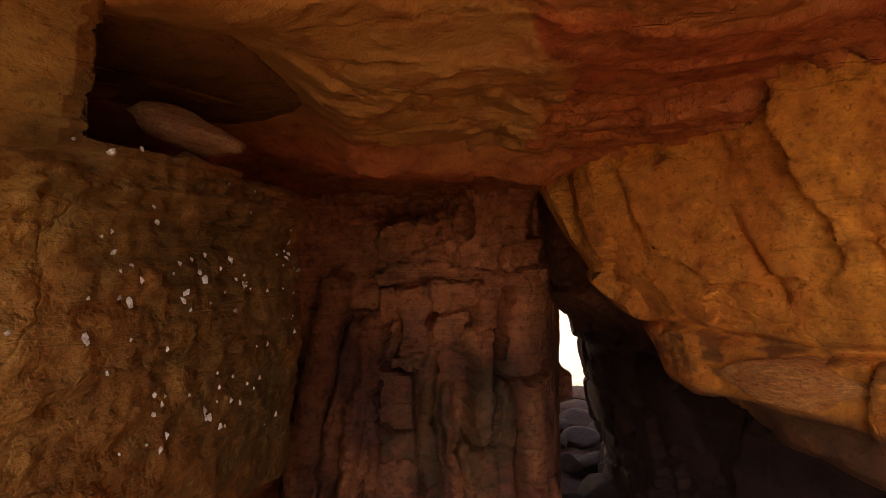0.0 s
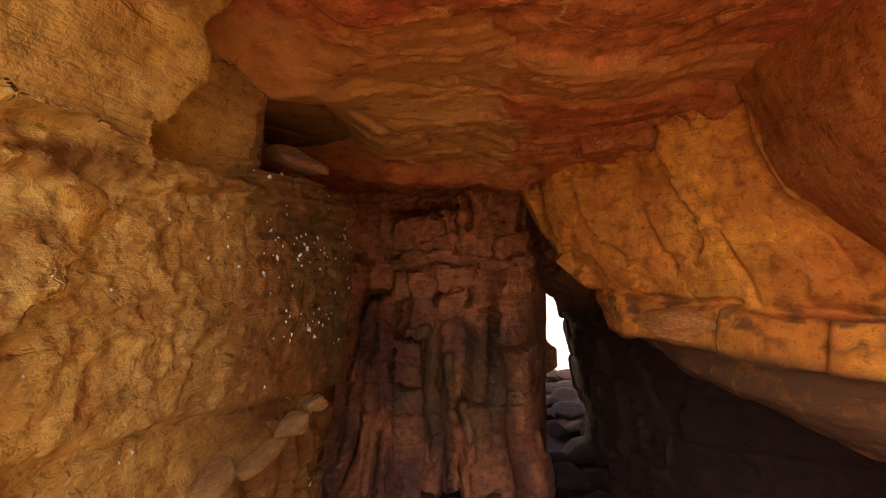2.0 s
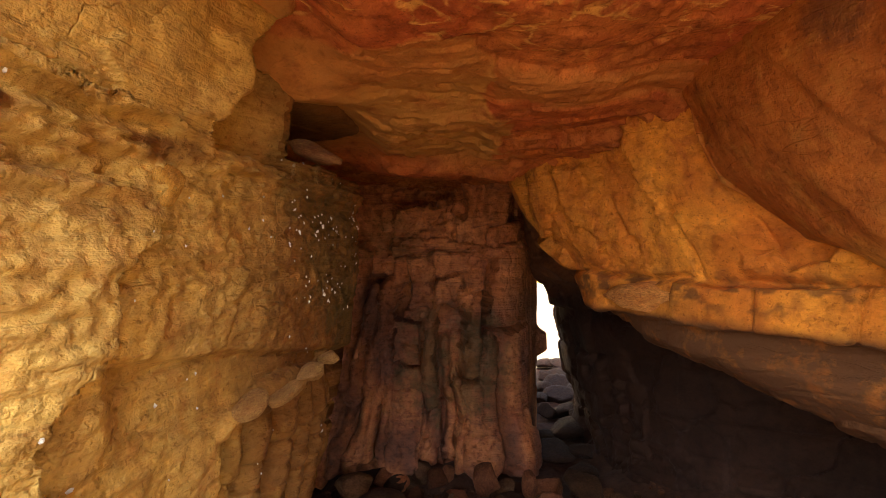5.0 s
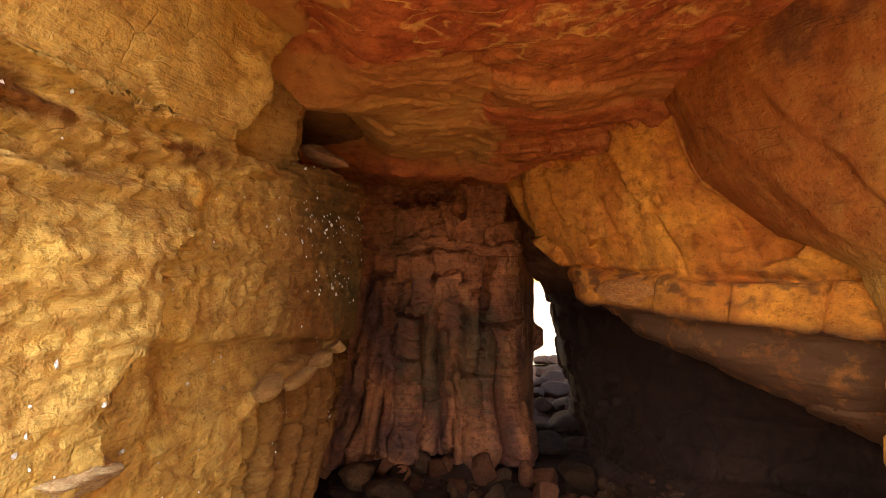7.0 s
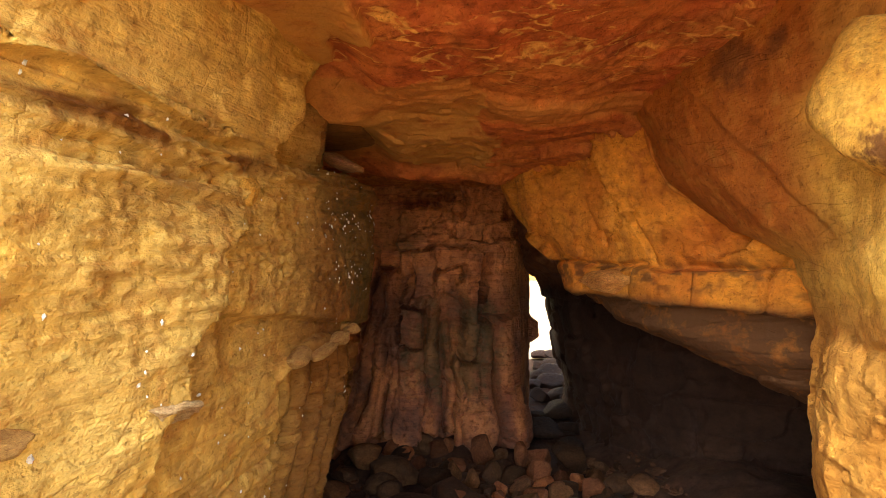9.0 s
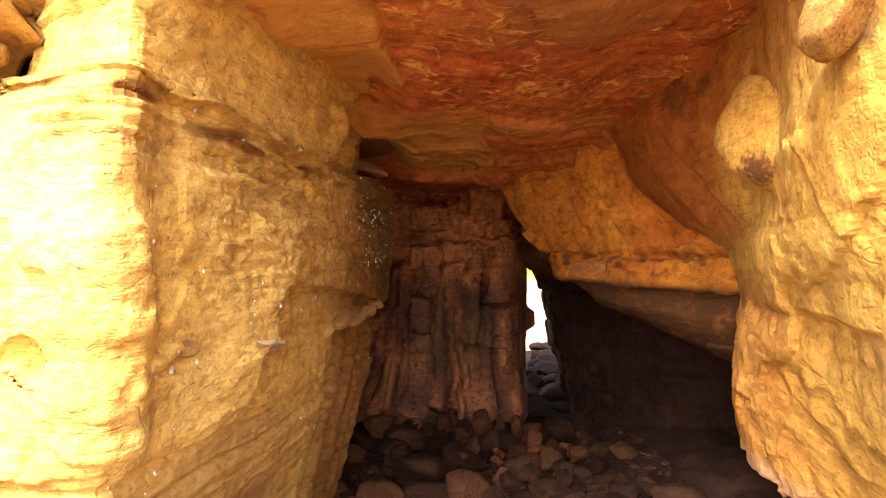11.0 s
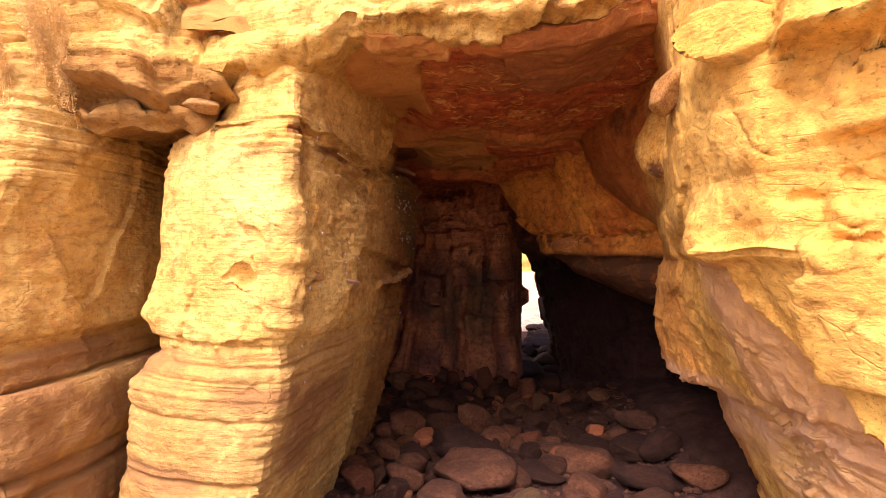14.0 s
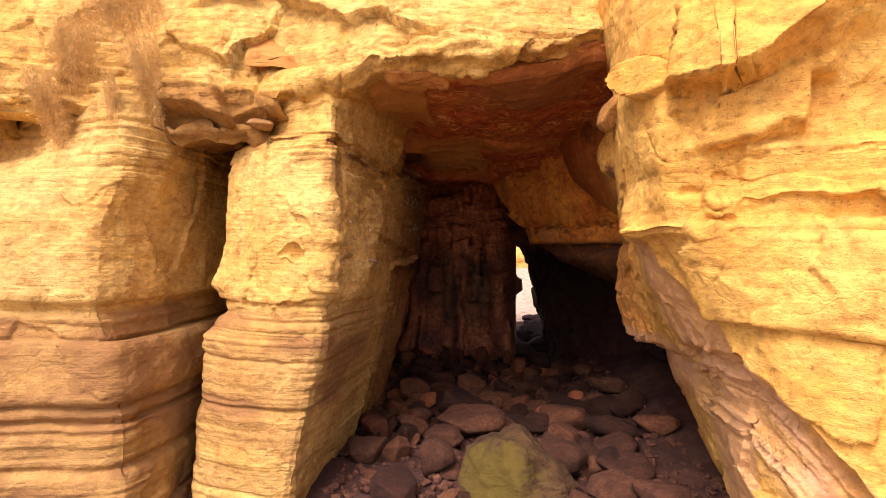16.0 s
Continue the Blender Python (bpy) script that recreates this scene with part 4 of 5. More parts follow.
# ---- back wall, passage and hollow ----
def back_form(x, y, z, nx, ny):
    front = smooth(-0.3, -0.8, ny)
    u = x + 0.07 * vnoise(x * 2.2, 0 * x, z * 1.9, 52) + 0.03 * vnoise(x * 7, 0 * x, z * 5, 59) + 0.012 * vnoise(x * 17, 0 * x, z * 14, 69)
    v = z + 0.09 * vnoise(x * 2.6, 0 * x, z * 1.8, 51) + 0.035 * vnoise(x * 8, 0 * x, z * 8, 50)

    def block(x0, x1, z0, z1, out, e=0.022):
        return out * smooth(x0 - e, x0 + e, u) * smooth(x1 + e, x1 - e, u) * smooth(z0 - e, z0 + e, v) * smooth(z1 + e, z1 - e, v)

    def column(mid, half, z0, z1, out, lean=0.0):
        c = mid + lean * (z - 2.0)
        return out * bump_at(u, 0 * z, c, 0.0, half, 1.0) ** 0.5 * smooth(z0 - 0.05, z0 + 0.05, v) * smooth(0, 0.16, z1 - v - 0.6 * np.abs(u - c))

    d = np.full(x.shape, 0.0)
    pieces = [
        # slanting panel, ledge under it, and the blocks below
        block(-0.80, 0.20, 4.06, 4.70, 0.34) - 0.10 * smooth(0.0, 0.03, v - 4.12 - 0.42 * (u + 0.62)) * block(-0.80, 0.20, 4.06, 4.70, 1.0),
        block(-0.84, 1.36, 3.86, 4.05, 0.42), block(-0.70, 0.12, 3.95, 4.10, 0.46), block(-0.5, 0.22, 4.70, 4.80, 0.30),
        block(0.22, 0.72, 4.05, 4.55, 0.36), block(0.34, 1.0, 4.45, 5.3, 0.52), block(0.74, 1.32, 4.06, 4.42, 0.30),
        block(-0.57, -0.14, 2.92, 3.82, 0.40), block(-0.62, -0.22, 2.86, 3.0, 0.48), block(-0.80, -0.55, 3.36, 3.82, 0.24),
        block(-0.06, 0.40, 3.02, 3.50, 0.28), block(-0.3, 0.5, 3.52, 3.84, 0.33), block(0.78, 1.28, 2.72, 3.92, 0.40), block(0.80, 1.0, 3.3, 3.9, 0.44),
        block(1.30, 1.58, 2.78, 3.92, 0.26), block(1.08, 1.66, 0.0, 2.64, 0.36, 0.07), block(1.30, 1.62, 2.60, 2.74, 0.16),
        block(-0.82, -0.36, 1.95, 2.74, 0.20), block(-0.84, -0.34, 0.2, 1.9, 0.26, 0.04), block(0.50, 0.72, 3.2, 3.86, 0.36),
        # columns between the dark slots
        column(-0.17, 0.14, 0.4, 3.44, 0.30, 0.02), column(0.57, 0.16, 1.74, 3.34, 0.36, -0.02), column(0.60, 0.20, 0.2, 1.8, 0.26), column(0.88, 0.16, 0.2, 2.66, 0.22, 0.04),
        column(0.15, 0.10, 0.3, 2.6, 0.06), column(-0.94, 0.10, 0.3, 2.85, 0.24), column(0.34, 0.09, 0.2, 1.9, 0.12),
        column(-1.16, 0.13, 0.2, 3.6, 0.34, 0.20), column(-1.42, 0.12, 0.2, 3.5, 0.30, 0.22), column(-1.02, 0.09, 0.3, 3.9, 0.20, 0.16), column(-1.75, 0.2, 0.0, 4.2, 0.34, 0.2),
    ]
    for p in pieces:
        d = np.maximum(d, p)
    # joints across the columns
    for mid, level in ((-0.6, 1.5), (-0.6, 2.35), (-0.17, 2.2), (0.6, 2.55), (0.9, 1.7), (1.35, 1.1), (1.35, 1.9), (-0.2, 1.2)):
        d = d - 0.06 * np.exp(-((v - level) / 0.02) ** 2) * smooth(0.30, 0.22, np.abs(u - mid))
    d = d - 0.34 * smooth(3.55, 3.45, z) * (1 - smooth(0.02, 0.12, d)) - 0.12
    # dark hollow under the roof, and the rubbly foot
    d = d - 0.45 * bump_at(u, v, -0.35, 4.95, 0.55, 0.22) + 0.25 * smooth(4.9, 5.2, v) * smooth(0.2, 0.6, u)
    d = front * d + front * 0.35 * smooth(1.3, 0.3, z)
    return d + 0.22 * smooth(0.0, 0.25, 0.32 - np.abs(y - 9.3)) * smooth(1.72, 1.92, z) * smooth(2.40, 2.22, z) * (nx > 0.4)


def back_relief(x, y, z):
    d = layers(z + 0.03 * x, 17, -1, 7, 0.34) * 0.012
    up = smooth(4.3, 4.7, z)
    d += (0.05 + 0.08 * up) * facets(x * 2.2, y * 2.2, z * 1.3, 53, 1.0) + 0.03 * facets(x * 5, y * 5, z * 2.6, 56, 0.9)
    return (d + 0.014 * fbm(x, y, z, 5.0, 3, 55)) * (0.4 + 0.6 * smooth(7.9, 7.5, y))


BACK_PLAN = [(-4.5, 9.5), (-4.5, 7.4), (-1.4, 7.35), (0.2, 7.3), (1.25, 7.5), (1.75, 8.4), (2.1, 9.6), (1.9, 11.0), (-1.0, 11.2)]
g = rock_solid([(-0.3, BACK_PLAN), (5.9, BACK_PLAN)], (1, 7), 0.02, back_form, back_relief)
# Tide wet low down, with the slots' shade put into the same dark tone.
tide_shade = (0.65 + 0.5 * vnoise(g[..., 0] * 4.0, 0 * g[..., 0], g[..., 2] * 1.5, 12)) * smooth(3.6, 3.0, g[..., 2] + 0.5 * vnoise(g[..., 0] * 2, g[..., 1] * 2, g[..., 2] * 0.7, 6))
me = mesh_from_grid("wall_north", g, M_BACK, wrap=True, tone=tide_shade)
structure("wall_north", me, "dark brown jointed sandstone back wall of the cave", "rock wall")


def slot_relief(x, y, z):
    d = layers(z + 0.05 * y, 19, -1, 7, 0.5) * 0.06
    block, joint = cells(x * 1.2, y * 1.2, z * 1.0, 57)
    return d + 0.10 * block - 0.05 * np.exp(-joint * 14) + 0.08 * fbm(x, y, z, 0.9, 3, 58)


def slot_level(z, *pts):
    return (z, [(9.0, 11.6), (3.6, 11.6), *pts, (5.8, 4.6), (6.6, 3.0), (6.9, 0.8), (9.0, 0.8)])


SLOT = [
    slot_level(-0.3, (3.1, 10.6), (3.0, 9.0), (3.1, 7.4), (3.9, 6.0)),
    slot_level(1.2, (2.85, 10.6), (2.72, 9.0), (2.85, 7.4), (3.7, 5.8)),
    slot_level(2.3, (2.62, 10.6), (2.5, 9.0), (2.6, 7.4), (3.5, 5.6)),
    slot_level(3.3, (2.35, 10.6), (2.25, 9.0), (2.3, 7.4), (3.2, 5.4)),
    slot_level(3.75, (1.7, 10.6), (1.7, 9.0), (1.7, 7.4), (2.6, 5.4)),
    slot_level(5.9, (1.2, 10.6), (1.2, 9.0), (1.1, 7.4), (2.0, 5.4)),
]
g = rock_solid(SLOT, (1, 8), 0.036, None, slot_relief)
# Upper rock turns brown; the near-black below is painted shade.
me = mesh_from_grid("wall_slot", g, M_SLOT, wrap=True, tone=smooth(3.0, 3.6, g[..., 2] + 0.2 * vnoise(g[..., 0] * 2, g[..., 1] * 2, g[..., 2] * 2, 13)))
structure("wall_slot", me, "sandstone side of the narrow passage and hollow, coloured dark for shade", "rock wall")


# ---- ceiling ----
def ceiling_grid():
    xs = np.concatenate([np.linspace(-2.9, -1.62, 20), np.linspace(-1.6, 2.7, 270), np.linspace(2.75, 6.5, 40)])
    ys = np.concatenate([np.linspace(-1.78, 5.2, 410), np.linspace(5.25, 11.5, 90)])
    x, y = np.meshgrid(xs, ys, indexing="ij")
    zero = 0 * x
    w = 0.06 * vnoise(x * 2.6, y * 2.6, zero, 83) + 0.035 * vnoise(x * 7, y * 7, zero, 84)
    z = ramp(y, (-1.8, 5.60), (-1.6, 5.47), (-1.0, 5.45), (0.0, 5.34), (1.2, 5.18), (2.3, 5.10), (3.3, 5.04), (3.9, 5.02), (4.5, 5.2), (8.0, 5.2), (10.5, 4.4))
    z = z + 0.16 * smooth(0.9, 1.7, x) * smooth(3.4, 1.6, y) + 0.08 * smooth(0.8, 1.6, x) * smooth(-0.4, -1.3, y)
    margin = smooth(-0.45, -0.85, x) * smooth(-0.4, 0.3, y) * smooth(4.2, 3.4, y)
    # lumpy boss before the back wall
    boss = np.clip(1.15 - np.hypot((x - 0.1) / 0.8, (y - 4.15) / 0.6) + 0.5 * fbm(x, y, zero, 1.8, 3, 7), 0, 1)
    z = z - 0.16 * smooth(0, 0.7, boss)
    # peeled skins: sheets with ragged edges on both sides of the red middle
    a = fbm(x * 0.9, y * 0.7, zero, 1.1, 5, 64)
    west_edge = ramp(y, (-1.8, -0.32), (-1.34, -0.26), (-1.28, -0.52), (-0.88, -0.62), (-0.2, -0.56), (0.42, -0.46), (0.55, -0.80), (1.05, -0.86), (1.25, -1.15), (1.4, -1.6))
    west = smooth(0.015, -0.015, x - west_edge + 0.8 * w)
    east_edge = ramp(x, (-0.1, -1.5), (0.26, -1.42), (0.34, -1.05), (0.66, -0.52), (1.0, -0.2), (1.6, -0.42), (1.74, -1.1), (1.8, -1.6))
    east = smooth(0.015, -0.015, y - east_edge + 0.8 * w)
    # the yellow deep part, in stepped plates
    deep = smooth(0.02, -0.02, ramp(x, (-1.1, 1.3), (-0.7, 1.3), (0.0, 1.05), (0.4, 1.45), (0.5, 1.95), (0.8, 3.2)) - y + 1.5 * w) * smooth(0.03, -0.03, x - 0.52 + 2.5 * w - 0.12 * (y - 2) + 0.35 * a) * smooth(3.9, 3.3, y)
    plate = smooth(0.015, -0.015, 1.42 + 0.12 * x - y + w) * smooth(0.3, 0.5, x)
    plate2 = smooth(0.015, -0.015, 2.0 + 0.1 * x - y + 1.4 * w)
    plate3 = smooth(0.015, -0.015, 2.75 + 0.3 * np.sin(2.3 * x) - y + 2.0 * w)
    z = z - 0.085 * west - 0.075 * east - 0.02 * deep - 0.05 * plate - 0.035 * plate2 - 0.04 * plate3
    # thin broken leaves between the plates
    leaf = vnoise(x * 1.1, y * 3.2 + 0.4 * x, zero, 81) + 0.35 * vnoise(x * 3.4, y * 8.0, zero, 82)
    z = z - 0.022 * smooth(0.10, 0.14, leaf) - 0.018 * smooth(0.42, 0.45, leaf) + 0.02 * smooth(-0.40, -0.44, leaf)
    rift = vnoise(x * 0.5, y * 2.6 + 0.35 * x, zero, 85) + 0.3 * vnoise(x * 2.2, y * 6.0, zero, 86)
    z = z + 0.05 * np.exp(-(rift / 0.04) ** 2) * smooth(1.6, 2.4, y)
    z = z + 0.05 * facets(x * 0.6, y * 0.9, zero, 61, 0.8) + (0.02 + 0.05 * smooth(1.8, 3.0, y)) * facets(x * 1.6, y * 3.2, zero, 66, 0.8)
    z = z + 0.03 * fbm(x, y, zero, 0.8, 2, 62) + 0.016 * fbm(x, y, zero, 3.0, 5, 63)
    z = z + 0.12 * bump_at(x, y, 0.05, 1.92, 0.07, 0.05)
    # the cove behind the flake, running down to the niche
    cove = ramp(y, (-0.4, 5.42), (0.4, 5.42), (0.9, 5.43), (1.12, 5.40), (1.74, 5.03), (1.9, 5.05), (2.3, 5.14), (3.2, 5.12), (4.2, 5.05)) + 0.02 * fbm(x, y, zero, 2.5, 3, 87) - 0.06 * west
    z = z * (1 - margin) + cove * margin
    z = z + 0.3 * smooth(-1.0, -1.45, y) * smooth(-1.0, -1.25, x)
    low = np.stack([x, np.where(x < -1.3, np.maximum(y, -1.5), y), z], -1)
    top = low.copy()[:, ::-20]
    top[..., 2] = 7.0
    top[..., 1] = np.maximum(top[..., 1], -0.4)
    back = np.zeros_like(top[..., 0])
    skins = np.clip(west * smooth(1.6, 1.2, y) + 0.4 * east + (0.55 + 0.45 * smooth(-0.3, 0.4, a)) * deep + 0.45 * plate * (1 - plate2), 0, 1)
    red = (1 - skins) * smooth(1.7, 1.1, y)
    return np.concatenate([low, top, low[:, :1]], 1), np.concatenate([skins, back, skins[:, :1]], 1), np.concatenate([red, back, red[:, :1]], 1)


g, skin, red = ceiling_grid()
me = mesh_from_grid("ceiling", g, M_CEILING, field=skin, tone=red)
structure("ceiling", me, "flat red and orange sandstone cave roof with peeling skins", "ceiling")


# ---- cliff above the mouth ----
def brow_grid():
    u, v = np.meshgrid(np.linspace(-9.5, 2.6, 480), np.concatenate([np.linspace(-0.9, 0, 40), np.linspace(0.02, 3.4, 140)]), indexing="ij")
    x = u
    zb = np.interp(x, [-9.5, -5.2, -4.7, -4.2, -3.8, -3.1, -2.7, -2.42, -1.9, -1.5, -1.2, -0.8, -0.4, 0.5, 0.9, 1.5, 2.6], [4.95, 4.92, 4.9, 4.66, 4.58, 4.56, 4.66, 5.12, 5.2, 5.22, 5.40, 5.43, 5.36, 5.46, 5.52, 5.7, 5.8])
    zb = zb + 0.05 * vnoise(x * 2.3, 0 * x, 0 * x, 91) + 0.03 * vnoise(x * 7, 0 * x, 0 * x, 92)
    yf = np.interp(x, [-9.5, -5.2, -4.6, -4.0, -3.2, -2.6, -1.8, -1.2, 0.0, 1.0, 1.7, 2.6], [-1.7, -1.7, -1.4, -1.55, -1.6, -1.5, -1.7, -1.95, -2.0, -2.0, -1.9, -1.6])
    under, up = np.clip(-v, 0, 1), np.clip(v, 0, 4)
    z = zb + 0.08 * under + up
    y = yf + 1.4 * under + 0.16 * up - 0.25 * smooth(0, 0.15, up) + 0.2
    g = np.stack([x, y, z], -1)
    zz = z + 0.05 * fbm(x, y, 0, 0.7, 2, 5) + 0.03 * x
    left = smooth(-1.0, -2.2, x)
    d = layers(zz, 18, 4, 10, 0.25) * 0.035 + layers(zz, 20, 4, 10, 0.06) * 0.006
    calm = smooth(-4.1, -3.8, x) * smooth(-2.75, -2.95, x) * smooth(5.3, 5.0, z)
    d = d + (1 - 0.85 * calm) * (0.15 + 0.05 * left) * facets(x * 0.9, y * 0.9, z * 1.2, 65, 1.0) + 0.03 * facets(x * 3.0, y * 3.0, z * 3.6, 70, 0.9) + 0.03 * fbm(x, y, z, 0.9, 3, 66) + 0.010 * fbm(x, y, z, 4.5, 4, 67)
    # thin leaves of the beds over the mouth, broken into steps
    step = 0.10 * vnoise(x * 1.1, 0 * x, 0 * x, 93) + 0.04 * vnoise(x * 5, 0 * x, 0 * x, 94)
    d = d + 0.05 * layers(z + step, 95, 4, 10, 0.075) * smooth(-1.4, -0.9, x) * smooth(6.0, 5.75, z)
    # the block that hangs over the cleft with its hollow below, and joints in the face
    wob = 0.03 * vnoise(x * 5, 0 * x, z * 5, 97)
    belly = ramp(x, (-4.0, 5.02), (-3.5, 4.98), (-3.15, 4.80)) + wob
    side = smooth(-3.98, -3.90, x) * smooth(-3.08, -3.16, x + 0.4 * (z - 5.0) + wob)
    d = d + side * (0.30 * smooth(belly - 0.02, belly + 0.03, z) * smooth(5.5, 5.3, z) - 0.20 * smooth(belly + 0.01, belly - 0.05, z) * smooth(4.66, 4.74, z))
    for jx, lean, top, foot in ((-2.75, 0.05, 6.4, 5.05), (-1.6, -0.1, 6.0, 5.3), (-3.3, 0.3, 5.9, 5.45)):
        d = d - 0.06 * np.exp(-((x - jx - lean * (z - 5.3) + wob) / 0.02) ** 2) * smooth(foot - 0.05, foot + 0.05, z) * smooth(top + 0.1, top - 0.1, z)
    # two hollows over the cleft, one like an eye with a pale stone in it
    d = d - 0.20 * bump_at(x, z, -2.66, 4.82, 0.40, 0.15)
    g = g - grid_normals(g, False) * (-d)[..., None]
    rear = g[:, ::-12].copy()
    rear[..., 1] = 1.2
    rear[..., 2] = np.maximum(rear[..., 2], 5.9)
    return np.concatenate([g, rear], 1)


BROW_GRID = brow_grid()
bx, bz = BROW_GRID[..., 0], BROW_GRID[..., 2]
# Shade round the hollows over the cleft, painted into the colour.
shade_stain = 0.75 * smooth(0.0, 0.7, bump_at(bx, bz, -3.3, 4.9, 1.15, 0.42) + 0.35 * vnoise(bx * 3, 0 * bx, bz * 3, 7))
me = mesh_from_grid("wall_brow", BROW_GRID, M_YELLOW, tone=shade_stain)
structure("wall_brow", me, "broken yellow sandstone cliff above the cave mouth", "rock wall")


def mass(name, low, high, label):
    """A plain unseen body of rock that closes the headland and keeps light out."""
    bm = bmesh.new()
    bmesh.ops.create_cube(bm, size=1)
    for p in bm.verts:
        p.co = [a + (b - a) * (c + 0.5) for a, b, c in zip(low, high, p.co)]
    me = bpy.data.meshes.new(name)
    bm.to_mesh(me)
    bm.free()
    me.materials.append(M_BACK)
    return structure(name, me, label, "rock")


mass("wall_roof", (-12, -0.6, 6.2), (9, 11.4, 7.7), "solid sandstone of the headland above the cave")
mass("wall_left_mass", (-12, 1.6, -0.4), (-5.6, 11.4, 6.4), "solid sandstone of the headland beside the cave")
mass("wall_right_mass", (6.6, 1.0, -0.4), (9.5, 11.4, 6.4), "solid sandstone of the headland beside the cave")


# ---- ground, shore and far cliff ----
def ground_grid():
    xs = np.concatenate([np.linspace(-600, -9, 12), np.linspace(-8.5, 8.5, 260), np.linspace(9, 600, 12)])
    ys = np.concatenate([np.linspace(-600, -13, 12), np.linspace(-12, 15, 380), np.linspace(15.5, 600, 14)])
    x, y = np.meshgrid(xs, ys, indexing="ij")
    z = -0.12 + 0.1 * fbm(x, y, 0 * x, 0.5, 4, 71) + 0.05 * fbm(x, y, 0 * x, 3.0, 3, 72)
    z = z + 0.30 * smooth(6.0, 7.4, y) * hump(x, 0.0, 2.2) + 0.7 * smooth(2.6, 4.6, x) * smooth(0.0, 2.0, y) * smooth(12, 8, y)
    return np.stack([x, y, z], -1)


def floor_height(x, y):
    """The floor under the stones."""
    a = np.array([[x]], float), np.array([[y]], float)
    z = -0.12 + 0.1 * fbm(*a, 0 * a[0], 0.5, 4, 71) + 0.30 * smooth(6.0, 7.4, a[1]) * hump(a[0], 0.0, 2.2) + 0.7 * smooth(2.6, 4.6, a[0]) * smooth(0.0, 2.0, a[1]) * smooth(12, 8, a[1])
    return float(z[0, 0])


me = mesh_from_grid("ground", ground_grid(), M_FLOOR)
structure("ground", me, "dark wet shingle floor of the sea cave", "ground")


def shore_grid():
    x, y = np.meshgrid(np.linspace(-30, 60, 120), np.linspace(16.6, 40, 90), indexing="ij")
    z = -0.1 + 1.9 * smooth(17, 33, y) + 0.06 * fbm(x, y, 0 * x, 0.8, 4, 73)
    low = np.stack([x, y, z], -1)
    rear = low[:, ::-10].copy()
    rear[..., 2] = -0.6
    return np.concatenate([low, rear], 1)


me = mesh_from_grid("shore", shore_grid(), M_SHORE)
structure("shore", me, "pale sunlit beach beyond the passage", "shore")
FAR = [(-20, 44), (-20, 34), (0, 33), (8, 33.5), (30, 32), (60, 36), (60, 44)]
g = rock_solid([(0.2, FAR), (9.0, [(x, y + 1.5) for x, y in FAR])], (1, 5), 0.3, None, lambda x, y, z: layers(z, 23, 0, 10, 0.6) * 0.25 + 0.5 * fbm(x, y, z, 0.4, 3, 75))
me = mesh_from_grid("far_cliff", g, M_YELLOW, wrap=True)
structure("backdrop_cliff", me, "far sunlit yellow cliff beyond the passage", "cliff")


def bounce_grid():
    x, y = np.meshgrid(np.linspace(-45, 45, 90), np.linspace(-60, -3.3, 90), indexing="ij")
    z = 0.06 * smooth(-3.3, -5.0, y) - 0.03 + 0.05 * fbm(x, y, 0 * x, 0.8, 4, 74) * smooth(-3.3, -5, y) - 0.25 * smooth(-4.6, -3.3, y)
    low = np.stack([x, y, z], -1)
    rear = low[:, ::-10].copy()
    rear[..., 2] = -0.7
    return np.concatenate([low, rear], 1)


# Unseen ground before the mouth, added to bounce light up to the roof.
me = mesh_from_grid("beach", bounce_grid(), M_BOUNCE)
structure("beach", me, "unseen sandy foreshore outside the cave mouth, added to bounce light", "shore")

# ---- boulders ----
def boulder_mesh(name, seed, material, facets=16, subdiv=4, soft=14.0, rough=0.05, planes=None, creases=0.0):
    """An angular stone: a ball cut by many planes, edges worn round."""
    rng = np.random.RandomState(seed)
    bm = bmesh.new()
    bmesh.ops.create_icosphere(bm, subdivisions=subdiv, radius=1.0)
    v = np.array([list(p.co) for p in bm.verts])
    nrm = rng.normal(size=(facets, 3))
    nrm /= np.linalg.norm(nrm, axis=1)[:, None]
    dist = 0.58 + 0.42 * rng.rand(facets)
    if planes:
        nrm, dist = np.array([p[:3] for p in planes], float), np.array([p[3] for p in planes], float)
        nrm /= np.linalg.norm(nrm, axis=1)[:, None]
    inv = np.clip(v @ nrm.T / dist, 0.05, None)
    r = 1 / (np.sum(inv ** soft, 1) ** (1 / soft))
    p = v * np.clip(r, 0.3, 1.15)[:, None]
    d = rough * fbm(p[:, 0] + seed, p[:, 1], p[:, 2], 2.0, 4, seed) + rough * 0.6 * layers(p[:, 2] + 0.1 * p[:, 0], seed, -2, 2, 0.3)
    d = d - creases * np.abs(vnoise(p[:, 0] * 3.0 + p[:, 2], p[:, 1] * 2.0, p[:, 2] * 0.8, seed + 9)) ** 0.7
    p = p * (1 + d)[:, None]
    p /= np.abs(p).max(0)
    for b, q in zip(bm.verts, p):
        b.co = q
    for f in bm.faces:
        f.smooth = True
    me = bpy.data.meshes.new(name)
    bm.to_mesh(me)
    bm.free()
    me.materials.append(material)
    return me


KINDS = ("reddish pink rounded sandstone boulder on the cave floor", "brown angular sandstone boulder on the cave floor", "dark wet sandstone boulder on the cave floor", "black wet flat stone in the passage")
STONES = [[boulder_mesh("boulder", 100 + 20 * k + i, m, (7, 8, 10, 7)[i % 4], soft=(90, 130, 180)[i % 3] if k < 3 else 12, rough=0.045 if k < 3 else 0.03) for i in range(6)] for k, m in enumerate(M_STONES)]
rng = random.Random(4)


